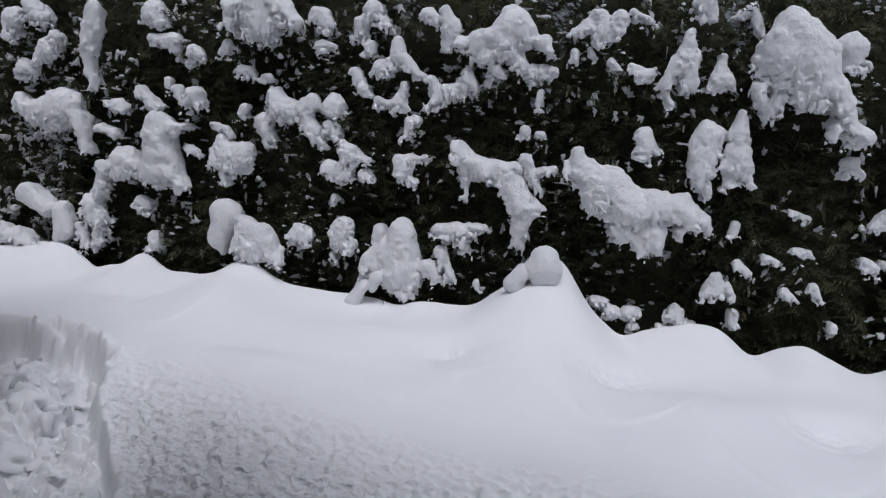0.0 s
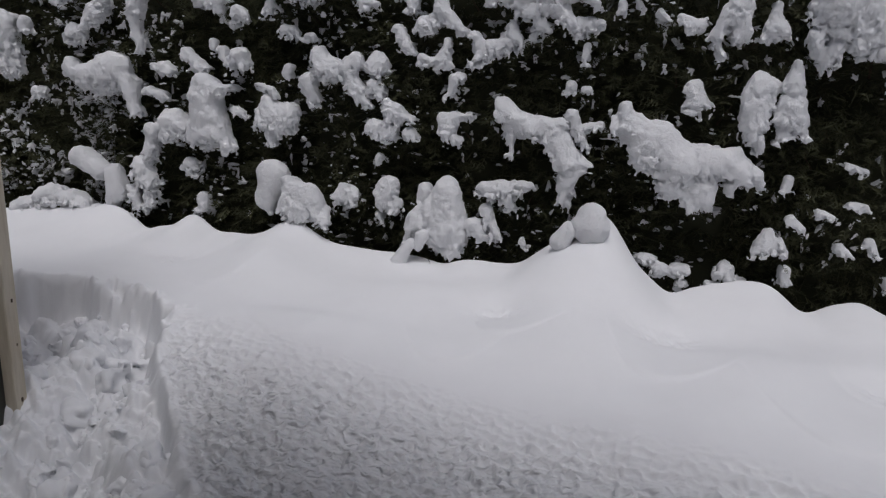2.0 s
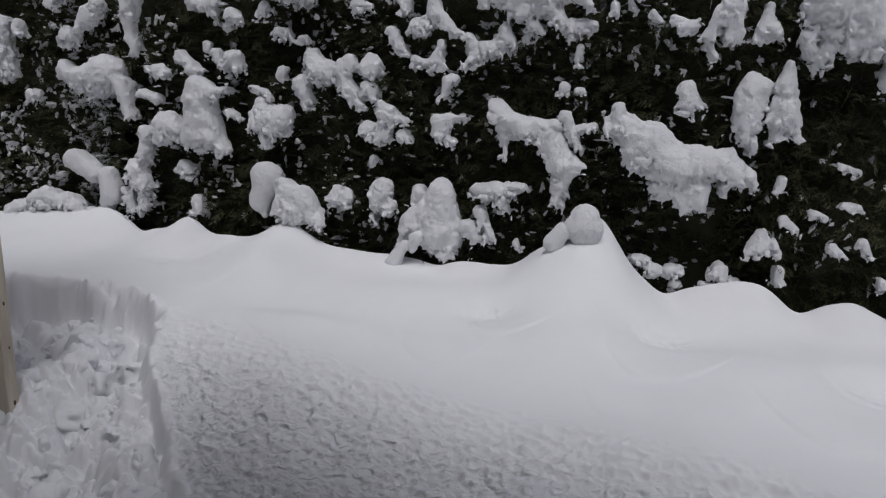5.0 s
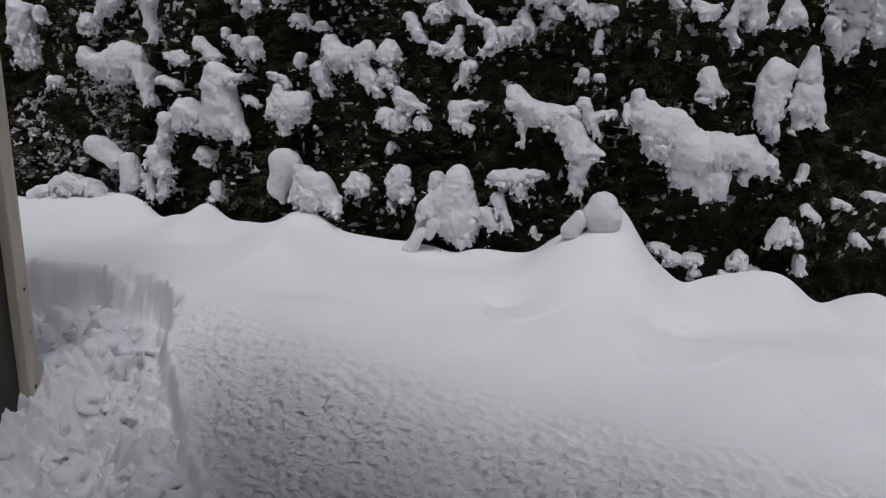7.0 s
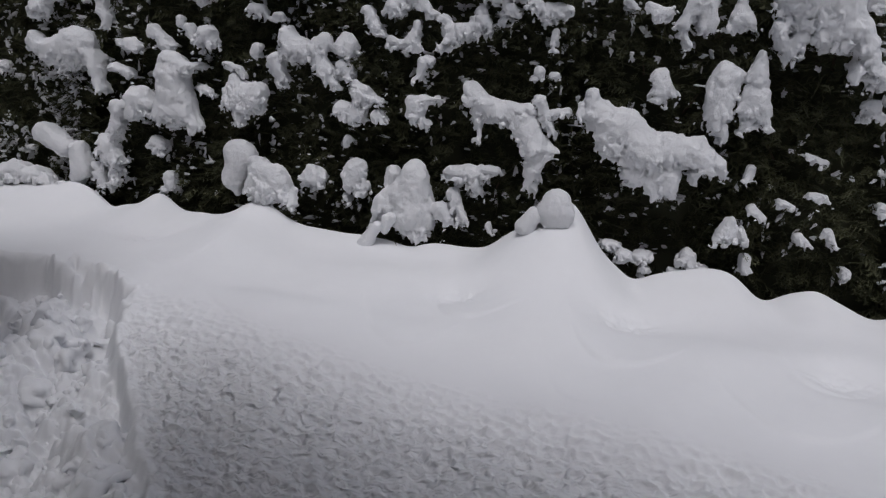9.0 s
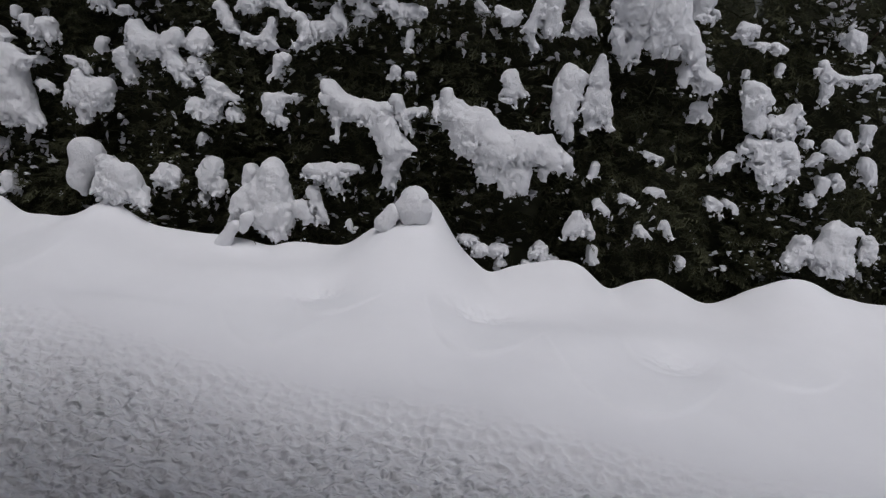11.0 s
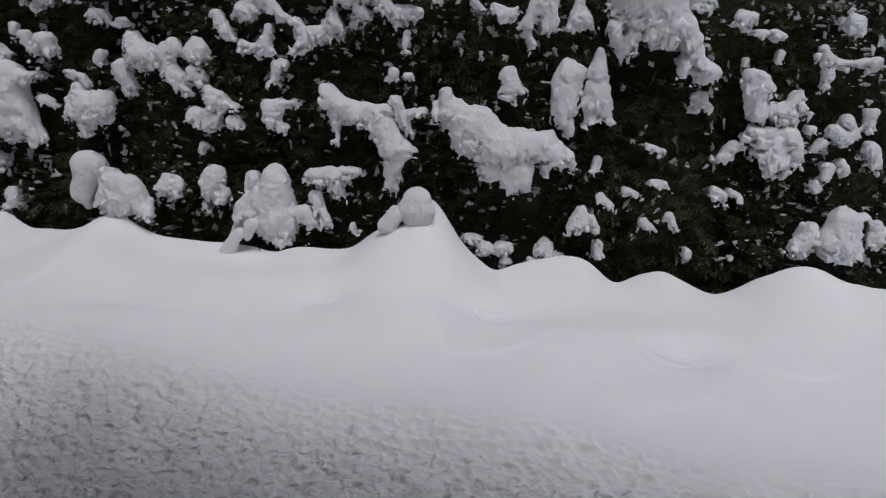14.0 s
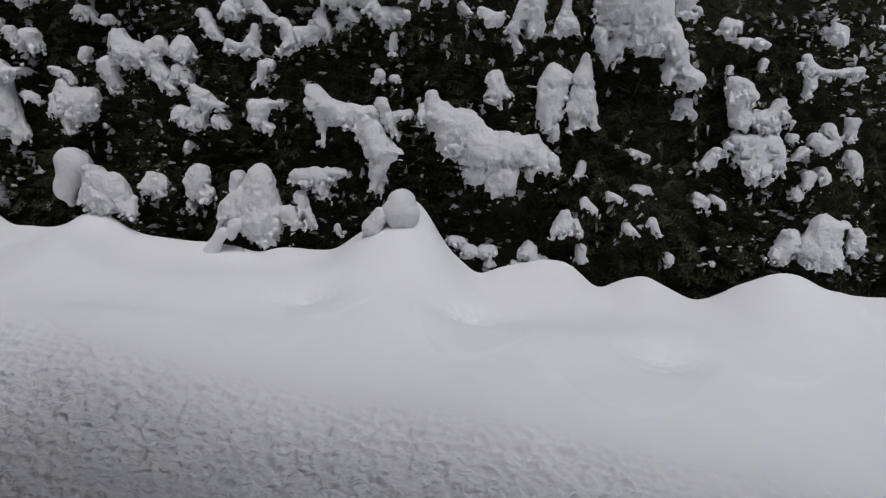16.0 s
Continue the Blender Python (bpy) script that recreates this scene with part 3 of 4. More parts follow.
snow_clump(ROUND, 0.11, (-1.157, 1.219, 0.029, -1.121, 1.140, 0.083), (-1.191, 1.115, 0.035, -1.196, 1.163, 0.023), (-1.046, 1.168, 0.054, -1.065, 1.116, 0.051), (-1.129, 1.048, 0.035, -1.124, 1.020, 0.017))
snow_clump(ROUND, 0.12, (-0.882, 1.470, 0.030, -0.840, 1.405, 0.071), (-0.927, 1.336, 0.033, -0.900, 1.250, 0.025), (-0.799, 1.389, 0.044, -0.781, 1.371, 0.033))
snow_clump(ROUND, 0.12, (-0.685, 1.434, 0.041, -0.685, 1.434, 0.041), (-0.728, 1.395, 0.038, -0.669, 1.302, 0.036), (-0.662, 1.276, 0.025, -0.615, 1.241, 0.014))
snow_clump(ROUND, 0.10, (-0.583, 1.444, 0.043, -0.563, 1.424, 0.046))
snow_clump(ROUND, 0.10, (-0.583, 1.322, 0.044, -0.566, 1.307, 0.036))
snow_clump(ROUND, 0.11, (-0.526, 1.243, 0.027, -0.487, 1.200, 0.060), (-0.587, 1.122, 0.036, -0.505, 1.111, 0.041), (-0.439, 1.195, 0.022, -0.392, 1.179, 0.011), (-0.396, 1.114, 0.027, -0.372, 1.099, 0.014))
snow_clump(ROUND, 0.11, (-0.501, 0.843, 0.048, -0.515, 0.785, 0.054), (-0.454, 0.756, 0.028, -0.465, 0.726, 0.017), (-0.554, 0.688, 0.020, -0.532, 0.661, 0.011))
snow_clump(DRAPED, 0.17, (-0.179, 0.849, 0.065, -0.183, 0.662, 0.104), (-0.258, 0.770, 0.038, -0.333, 0.681, 0.060), (-0.357, 0.632, 0.033, -0.380, 0.596, 0.017), (-0.043, 0.696, 0.036, 0.001, 0.642, 0.019), (-0.156, 0.570, 0.044, -0.156, 0.570, 0.044))
snow_clump(ROUND, 0.11, (-0.308, 0.839, 0.036, -0.320, 0.796, 0.030))
snow_clump(RAGGED, 0.12, (-0.010, 0.877, 0.035, 0.117, 0.878, 0.044), (0.144, 0.896, 0.033, 0.205, 0.913, 0.016), (0.007, 0.766, 0.036, 0.062, 0.650, 0.017), (0.112, 0.828, 0.038, 0.129, 0.795, 0.022))
snow_clump(RAGGED, 0.10, (0.188, 0.638, 0.011, 0.199, 0.601, 0.011))
snow_clump(PEAK, 0.10, (-1.612, 1.443, 0.023, -1.560, 1.384, 0.029), (-1.547, 1.374, 0.020, -1.496, 1.359, 0.009))
snow_clump(ROUND, 0.10, (-1.405, 1.453, 0.023, -1.391, 1.404, 0.017))
snow_clump(RAGGED, 0.10, (-1.314, 1.435, 0.040, -1.296, 1.398, 0.026), (-1.359, 1.400, 0.017, -1.348, 1.362, 0.011))
snow_clump(ROUND, 0.10, (-1.747, 1.349, 0.032, -1.701, 1.332, 0.021), (-1.807, 1.360, 0.015, -1.807, 1.360, 0.015))
snow_clump(ROUND, 0.10, (-1.840, 1.223, 0.027, -1.756, 1.204, 0.024))
snow_clump(PEAK, 0.10, (-0.477, 1.604, 0.019, -0.435, 1.524, 0.024), (-0.424, 1.509, 0.021, -0.384, 1.490, 0.008))
snow_clump(ROUND, 0.11, (-0.347, 1.619, 0.039, -0.325, 1.600, 0.026))
snow_clump(ROUND, 0.10, (-0.553, 0.984, 0.017, -0.561, 0.955, 0.011))
snow_clump(ROUND, 0.09, (-1.342, 1.152, 0.026, -1.310, 1.143, 0.015))
snow_clump(RAGGED, 0.10, (-1.211, 1.297, 0.011, -1.142, 1.278, 0.017), (-1.130, 1.254, 0.017, -1.112, 1.244, 0.011))
snow_clump(RAGGED, 0.20, (-2.644, 0.538, 0.042, -2.563, 0.572, 0.035), (-2.475, 0.613, 0.047, -2.404, 0.645, 0.041), (-2.369, 0.623, 0.044, -2.281, 0.625, 0.040), (-2.218, 0.599, 0.040, -2.198, 0.576, 0.031), (-2.125, 0.583, 0.025, -2.082, 0.581, 0.019))
snow_clump(RAGGED, 0.10, (-1.541, 0.684, 0.027, -1.530, 0.629, 0.024), (-1.572, 0.612, 0.015, -1.572, 0.612, 0.015))
snow_clump(ROUND, 0.12, (-0.204, 1.183, 0.046, -0.213, 1.139, 0.038), (-0.184, 1.115, 0.027, -0.145, 1.102, 0.016), (-0.173, 1.211, 0.024, -0.107, 1.221, 0.011))
snow_clump(DRAPED, 0.13, (0.052, 1.279, 0.037, 0.081, 1.245, 0.044), (0.117, 1.196, 0.047, 0.228, 1.183, 0.052), (0.242, 1.205, 0.036, 0.328, 1.221, 0.023), (0.315, 1.159, 0.052, 0.370, 1.038, 0.062), (0.392, 1.022, 0.057, 0.377, 0.907, 0.039), (0.375, 0.869, 0.026, 0.399, 0.834, 0.013), (0.437, 1.033, 0.031, 0.484, 1.032, 0.013), (0.092, 1.168, 0.026, 0.115, 1.065, 0.013))
snow_clump(RAGGED, 0.11, (0.379, 1.256, 0.028, 0.416, 1.184, 0.023), (0.427, 1.175, 0.021, 0.458, 1.115, 0.010), (0.450, 1.202, 0.018, 0.514, 1.219, 0.015))
snow_clump(SLAB, 0.15, (0.615, 1.312, 0.032, 0.634, 1.225, 0.040), (0.680, 1.203, 0.062, 0.712, 1.100, 0.060), (0.777, 1.166, 0.085, 0.858, 1.047, 0.085), (0.919, 1.077, 0.084, 1.005, 1.085, 0.079), (1.086, 1.106, 0.059, 1.149, 1.053, 0.056), (1.200, 1.052, 0.029, 1.226, 1.000, 0.012), (0.988, 0.968, 0.065, 1.018, 0.889, 0.028), (0.919, 0.951, 0.020, 0.958, 0.868, 0.020), (0.839, 0.969, 0.045, 0.866, 0.951, 0.035), (1.102, 0.994, 0.025, 1.112, 0.959, 0.012), (0.577, 1.255, 0.018, 0.569, 1.195, 0.008))
snow_clump(PEAK, 0.11, (0.897, 1.416, 0.029, 0.914, 1.348, 0.044), (0.914, 1.323, 0.025, 0.932, 1.300, 0.012), (0.953, 1.350, 0.022, 0.977, 1.344, 0.010))
snow_clump(DRAPED, 0.13, (1.177, 1.427, 0.064, 1.162, 1.289, 0.060), (1.144, 1.257, 0.029, 1.143, 1.235, 0.015), (1.186, 1.219, 0.022, 1.207, 1.172, 0.015))
snow_clump(DRAPED, 0.14, (1.302, 1.539, 0.014, 1.293, 1.432, 0.038), (1.295, 1.420, 0.042, 1.308, 1.316, 0.064), (1.285, 1.237, 0.031, 1.276, 1.208, 0.014), (1.350, 1.272, 0.028, 1.368, 1.243, 0.012))
snow_clump(PEAK, 0.16, (1.452, 1.907, 0.080, 1.450, 1.776, 0.133), (1.521, 1.780, 0.137, 1.573, 1.680, 0.100), (1.353, 1.641, 0.034, 1.375, 1.581, 0.022), (1.434, 1.618, 0.038, 1.412, 1.550, 0.022), (1.656, 1.662, 0.052, 1.712, 1.563, 0.033), (1.721, 1.536, 0.036, 1.781, 1.470, 0.048), (1.673, 1.508, 0.022, 1.663, 1.460, 0.012))
snow_clump(ROUND, 0.11, (1.706, 1.842, 0.059, 1.708, 1.778, 0.038), (1.768, 1.768, 0.012, 1.775, 1.750, 0.009))
snow_clump(ROUND, 0.13, (0.267, 1.869, 0.069, 0.228, 1.783, 0.092), (0.130, 1.777, 0.051, 0.136, 1.712, 0.044), (0.027, 1.756, 0.023, 0.091, 1.745, 0.028), (0.315, 1.813, 0.061, 0.315, 1.813, 0.061), (0.204, 1.646, 0.034, 0.231, 1.633, 0.018), (0.303, 1.698, 0.033, 0.346, 1.671, 0.023), (0.412, 1.784, 0.035, 0.442, 1.741, 0.020))
snow_clump(ROUND, 0.10, (0.377, 1.646, 0.044, 0.408, 1.648, 0.036), (0.427, 1.657, 0.026, 0.478, 1.665, 0.015))
snow_clump(RAGGED, 0.10, (0.421, 1.563, 0.016, 0.410, 1.508, 0.016))
snow_clump(PEAK, 0.10, (-0.050, 1.909, 0.018, -0.026, 1.830, 0.039), (-0.024, 1.795, 0.034, -0.036, 1.739, 0.021))
snow_clump(RAGGED, 0.10, (0.069, 1.628, 0.031, 0.083, 1.578, 0.039), (-0.026, 1.529, 0.032, 0.043, 1.549, 0.029))
snow_clump(RAGGED, 0.10, (0.181, 1.615, 0.023, 0.162, 1.593, 0.016))
snow_clump(ROUND, 0.11, (0.642, 1.914, 0.037, 0.671, 1.834, 0.048), (0.589, 1.863, 0.028, 0.556, 1.837, 0.020), (0.732, 1.900, 0.037, 0.725, 1.837, 0.027))
snow_clump(PEAK, 0.10, (0.718, 1.725, 0.015, 0.746, 1.697, 0.015))
snow_clump(RAGGED, 0.10, (0.787, 1.937, 0.017, 0.868, 1.908, 0.012))
snow_clump(RAGGED, 0.10, (0.619, 1.768, 0.013, 0.631, 1.744, 0.013))
snow_clump(DRAPED, 0.12, (1.052, 1.869, 0.020, 1.037, 1.768, 0.042), (1.041, 1.740, 0.044, 1.063, 1.645, 0.040), (0.994, 1.732, 0.025, 0.968, 1.633, 0.030), (0.967, 1.601, 0.020, 0.993, 1.552, 0.007))
snow_clump(PEAK, 0.10, (1.188, 1.774, 0.015, 1.189, 1.683, 0.037), (1.218, 1.675, 0.030, 1.239, 1.657, 0.015), (1.158, 1.632, 0.015, 1.158, 1.632, 0.015))
snow_clump(PEAK, 0.10, (0.814, 1.702, 0.015, 0.867, 1.671, 0.030), (0.886, 1.677, 0.018, 0.912, 1.703, 0.008))
snow_clump(DRAPED, 0.11, (1.080, 1.984, 0.049, 1.111, 1.930, 0.029))
snow_clump(DRAPED, 0.10, (1.287, 1.972, 0.034, 1.330, 1.872, 0.017), (1.240, 1.951, 0.019, 1.257, 1.929, 0.010))
snow_clump(ROUND, 0.10, (-2.121, 1.620, 0.052, -2.187, 1.548, 0.026), (-2.083, 1.667, 0.032, -2.083, 1.667, 0.032))
snow_clump(DRAPED, 0.10, (-1.865, 1.806, 0.046, -1.896, 1.639, 0.037), (-1.904, 1.605, 0.035, -1.877, 1.443, 0.020))
snow_clump(ROUND, 0.10, (-1.536, 1.688, 0.025, -1.419, 1.689, 0.036), (-1.413, 1.646, 0.020, -1.401, 1.614, 0.008))
snow_clump(ROUND, 0.10, (-1.309, 1.641, 0.036, -1.285, 1.621, 0.034), (-1.334, 1.585, 0.017, -1.334, 1.585, 0.017))
snow_clump(RAGGED, 0.10, (-1.135, 1.684, 0.025, -1.158, 1.650, 0.017))
snow_clump(RAGGED, 0.13, (-0.976, 1.870, 0.124, -0.946, 1.778, 0.076), (-1.075, 1.849, 0.071, -1.097, 1.790, 0.038), (-0.850, 1.856, 0.054, -0.774, 1.808, 0.027), (-0.939, 1.741, 0.022, -0.927, 1.716, 0.014))
snow_clump(ROUND, 0.10, (-0.668, 1.852, 0.043, -0.627, 1.813, 0.038))
snow_clump(RAGGED, 0.10, (-0.646, 1.708, 0.027, -0.589, 1.706, 0.016))
snow_clump(PEAK, 0.10, (-0.272, 1.766, 0.019, -0.262, 1.684, 0.045), (-0.219, 1.656, 0.032, -0.151, 1.608, 0.016), (-0.361, 1.621, 0.027, -0.296, 1.640, 0.024))
snow_clump(PEAK, 0.10, (-0.466, 1.598, 0.022, -0.435, 1.531, 0.027), (-0.423, 1.516, 0.019, -0.382, 1.487, 0.008))
snow_clump(PEAK, 0.10, (-0.230, 1.556, 0.019, -0.247, 1.465, 0.038), (-0.342, 1.469, 0.022, -0.286, 1.462, 0.022))
snow_clump(PEAK, 0.10, (-0.095, 1.586, 0.021, -0.068, 1.510, 0.045), (-0.120, 1.464, 0.016, -0.120, 1.464, 0.016))
snow_clump(RAGGED, 0.10, (-0.192, 1.384, 0.024, -0.204, 1.314, 0.016), (-0.159, 1.392, 0.019, -0.159, 1.392, 0.019))
snow_clump(ROUND, 0.10, (-0.131, 1.880, 0.034, -0.097, 1.862, 0.023))
snow_clump(RAGGED, 0.12, (-2.311, 1.754, 0.049, -2.328, 1.691, 0.032))
snow_clump(RAGGED, 0.11, (-2.218, 1.815, 0.046, -2.155, 1.763, 0.040))
snow_clump(ROUND, 0.10, (-1.528, 1.818, 0.062, -1.486, 1.772, 0.028))
snow_clump(DRAPED, 0.12, (1.993, 1.462, 0.035, 2.065, 1.420, 0.038), (2.016, 1.410, 0.046, 2.044, 1.298, 0.039))
snow_clump(RAGGED, 0.11, (2.117, 1.331, 0.033, 2.193, 1.300, 0.041), (2.187, 1.335, 0.031, 2.218, 1.392, 0.023), (2.229, 1.357, 0.023, 2.259, 1.328, 0.015))
snow_clump(RAGGED, 0.12, (2.108, 1.209, 0.039, 2.158, 1.092, 0.057), (2.200, 1.209, 0.052, 2.250, 1.124, 0.034), (2.031, 1.216, 0.034, 2.076, 1.192, 0.031))
snow_clump(RAGGED, 0.10, (1.966, 1.147, 0.024, 1.922, 1.092, 0.018))
snow_clump(ROUND, 0.11, (2.404, 1.244, 0.031, 2.460, 1.216, 0.031), (2.456, 1.293, 0.028, 2.501, 1.239, 0.018), (2.369, 1.191, 0.016, 2.316, 1.146, 0.008))
snow_clump(ROUND, 0.10, (2.409, 1.076, 0.029, 2.408, 1.023, 0.018))
snow_clump(ROUND, 0.10, (2.465, 1.100, 0.023, 2.486, 1.070, 0.024))
snow_clump(ROUND, 0.09, (2.371, 0.993, 0.018, 2.391, 0.967, 0.016))
snow_clump(RAGGED, 0.10, (2.557, 1.332, 0.028, 2.557, 1.281, 0.021))
snow_clump(RAGGED, 0.10, (2.587, 1.180, 0.031, 2.617, 1.103, 0.026))
snow_clump(RAGGED, 0.10, (2.294, 1.602, 0.020, 2.310, 1.564, 0.028), (2.326, 1.560, 0.023, 2.392, 1.548, 0.013), (2.392, 1.548, 0.013, 2.542, 1.560, 0.020), (2.328, 1.496, 0.028, 2.327, 1.446, 0.013))
snow_clump(DRAPED, 0.10, (2.403, 1.722, 0.040, 2.437, 1.671, 0.017))
snow_clump(ROUND, 0.17, (2.508, 0.825, 0.071, 2.491, 0.748, 0.089), (2.550, 0.708, 0.047, 2.550, 0.708, 0.047), (2.577, 0.861, 0.023, 2.612, 0.863, 0.013))
snow_clump(RAGGED, 0.15, (2.362, 0.762, 0.053, 2.332, 0.699, 0.043))
snow_clump(RAGGED, 0.10, (1.570, 1.124, 0.011, 1.646, 1.099, 0.011))
snow_clump(PEAK, 0.10, (1.348, 1.040, 0.019, 1.341, 1.002, 0.019))
snow_clump(PEAK, 0.10, (1.382, 0.857, 0.022, 1.434, 0.821, 0.014))
snow_clump(ROUND, 0.10, (1.612, 0.947, 0.016, 1.670, 0.945, 0.019))
snow_clump(RAGGED, 0.10, (1.495, 0.902, 0.016, 1.550, 0.889, 0.008))
snow_clump(PEAK, 0.10, (1.597, 0.753, 0.022, 1.638, 0.728, 0.014))
snow_clump(PEAK, 0.10, (1.716, 0.788, 0.022, 1.750, 0.734, 0.014))
snow_clump(PEAK, 0.12, (1.295, 0.790, 0.022, 1.285, 0.728, 0.041), (1.348, 0.749, 0.022, 1.375, 0.694, 0.014), (1.244, 0.703, 0.014, 1.244, 0.703, 0.014))
snow_clump(RAGGED, 0.10, (1.982, 0.930, 0.019, 2.033, 0.905, 0.011))
snow_clump(RAGGED, 0.10, (2.066, 1.657, 0.020, 2.109, 1.647, 0.013))
snow_clump(SMOOTH, 0.30, (-0.325, 0.605, 0.024, -0.379, 0.517, 0.033))
snow_clump(SMOOTH, 0.27, (-0.273, 0.646, 0.032, -0.289, 0.599, 0.027))
snow_clump(RAGGED, 0.10, (-0.724, 0.777, 0.057, -0.724, 0.777, 0.057))
snow_clump(RAGGED, 0.10, (1.392, 0.580, 0.030, 1.392, 0.622, 0.030))
snow_clump(RAGGED, 0.10, (0.915, 0.576, 0.026, 0.957, 0.576, 0.026), (0.950, 0.509, 0.024, 0.954, 0.509, 0.024))
snow_clump(RAGGED, 0.10, (1.150, 0.579, 0.036, 1.140, 0.597, 0.036), (1.199, 0.548, 0.018, 1.225, 0.548, 0.018))
snow_clump(RAGGED, 0.10, (0.759, 0.612, 0.026, 0.801, 0.612, 0.026), (0.833, 0.571, 0.026, 0.865, 0.571, 0.026))
snow_clump(RAGGED, 0.10, (1.076, 0.514, 0.021, 1.112, 0.514, 0.021))
snow_clump(ROUND, 0.10, (-1.455, 1.461, 0.017, -1.455, 1.495, 0.017))
snow_clump(ROUND, 0.10, (-1.046, 1.361, 0.022, -1.038, 1.389, 0.022))
snow_clump(ROUND, 0.10, (0.361, 1.377, 0.026, 0.361, 1.387, 0.026))
snow_clump(ROUND, 0.10, (0.423, 1.372, 0.015, 0.443, 1.372, 0.015))
snow_clump(RAGGED, 0.10, (-1.617, 0.856, 0.030, -1.585, 0.838, 0.030))
snow_clump(RAGGED, 0.10, (-2.700, 1.312, 0.056, -2.700, 1.324, 0.056), (-2.715, 1.420, 0.062, -2.715, 1.542, 0.062))
snow_clump(ROUND, 0.10, (-2.532, 1.172, 0.031, -2.532, 1.178, 0.031))
snow_clump(ROUND, 0.10, (-2.579, 1.506, 0.024, -2.579, 1.556, 0.024))
snow_clump(ROUND, 0.10, (0.554, 1.722, 0.020, 0.554, 1.748, 0.020))
snow_clump(RAGGED, 0.10, (-2.259, 1.503, 0.047, -2.259, 1.503, 0.047))
snow_clump(RAGGED, 0.10, (-1.057, 1.569, 0.025, -1.019, 1.569, 0.025), (-0.936, 1.541, 0.017, -0.914, 1.541, 0.017))
snow_clump(RAGGED, 0.10, (-0.448, 1.781, 0.032, -0.448, 1.823, 0.032), (-0.402, 1.701, 0.024, -0.402, 1.727, 0.024))
snow_clump(RAGGED, 0.10, (-0.397, 1.882, 0.053, -0.397, 1.882, 0.053), (-0.344, 1.834, 0.021, -0.334, 1.834, 0.021))
snow_clump(RAGGED, 0.10, (2.693, 0.752, 0.037, 2.693, 0.796, 0.037))
snow_clump(RAGGED, 0.10, (1.906, 0.934, 0.021, 1.952, 0.908, 0.021))
snow_clump(ROUND, 0.10, (1.825, 0.601, 0.022, 1.825, 0.617, 0.022))
snow_clump(RAGGED, 0.10, (1.987, 1.655, 0.018, 2.021, 1.655, 0.018))
snow_clump(ROUND, 0.10, (2.106, 1.547, 0.015, 2.106, 1.577, 0.015))
snow_clump(ROUND, 0.10, (1.962, 1.524, 0.013, 1.962, 1.538, 0.013))
snow_clump(RAGGED, 0.10, (1.918, 1.716, 0.030, 1.948, 1.716, 0.030))
snow_clump(RAGGED, 0.10, (1.788, 1.342, 0.036, 1.784, 1.352, 0.036))
snow_clump(ROUND, 0.10, (2.295, 1.245, 0.021, 2.299, 1.245, 0.021))
snow_clump(SMOOTH, 0.38, (0.527, 0.848, 0.058, 0.525, 0.806, 0.080))
snow_clump(SMOOTH, 0.38, (0.432, 0.778, 0.040, 0.402, 0.728, 0.048))

# ---- snow crumbs sifted over the sprays ----
def crumb(seed, stretch):
    g = np.linspace(-1.3, 1.3, 7)
    U, W, Zc = np.meshgrid(g, g, g, indexing="ij")
    q = np.sqrt((U / stretch) ** 2 + W ** 2 + (Zc / 0.75) ** 2) - 0.62 + (field(U, W, Zc, 0.8, 2, seed) - 0.5) * 2.2
    q = np.maximum(q, np.maximum(np.maximum(abs(U), abs(W)), abs(Zc)) - 1.15)
    return surface(q, np.array([-1.3] * 3), g[1] - g[0])


CRUMBS = [crumb(3.3 * k + 1, 0.7 + 0.12 * (k % 4)) for k in range(10)]


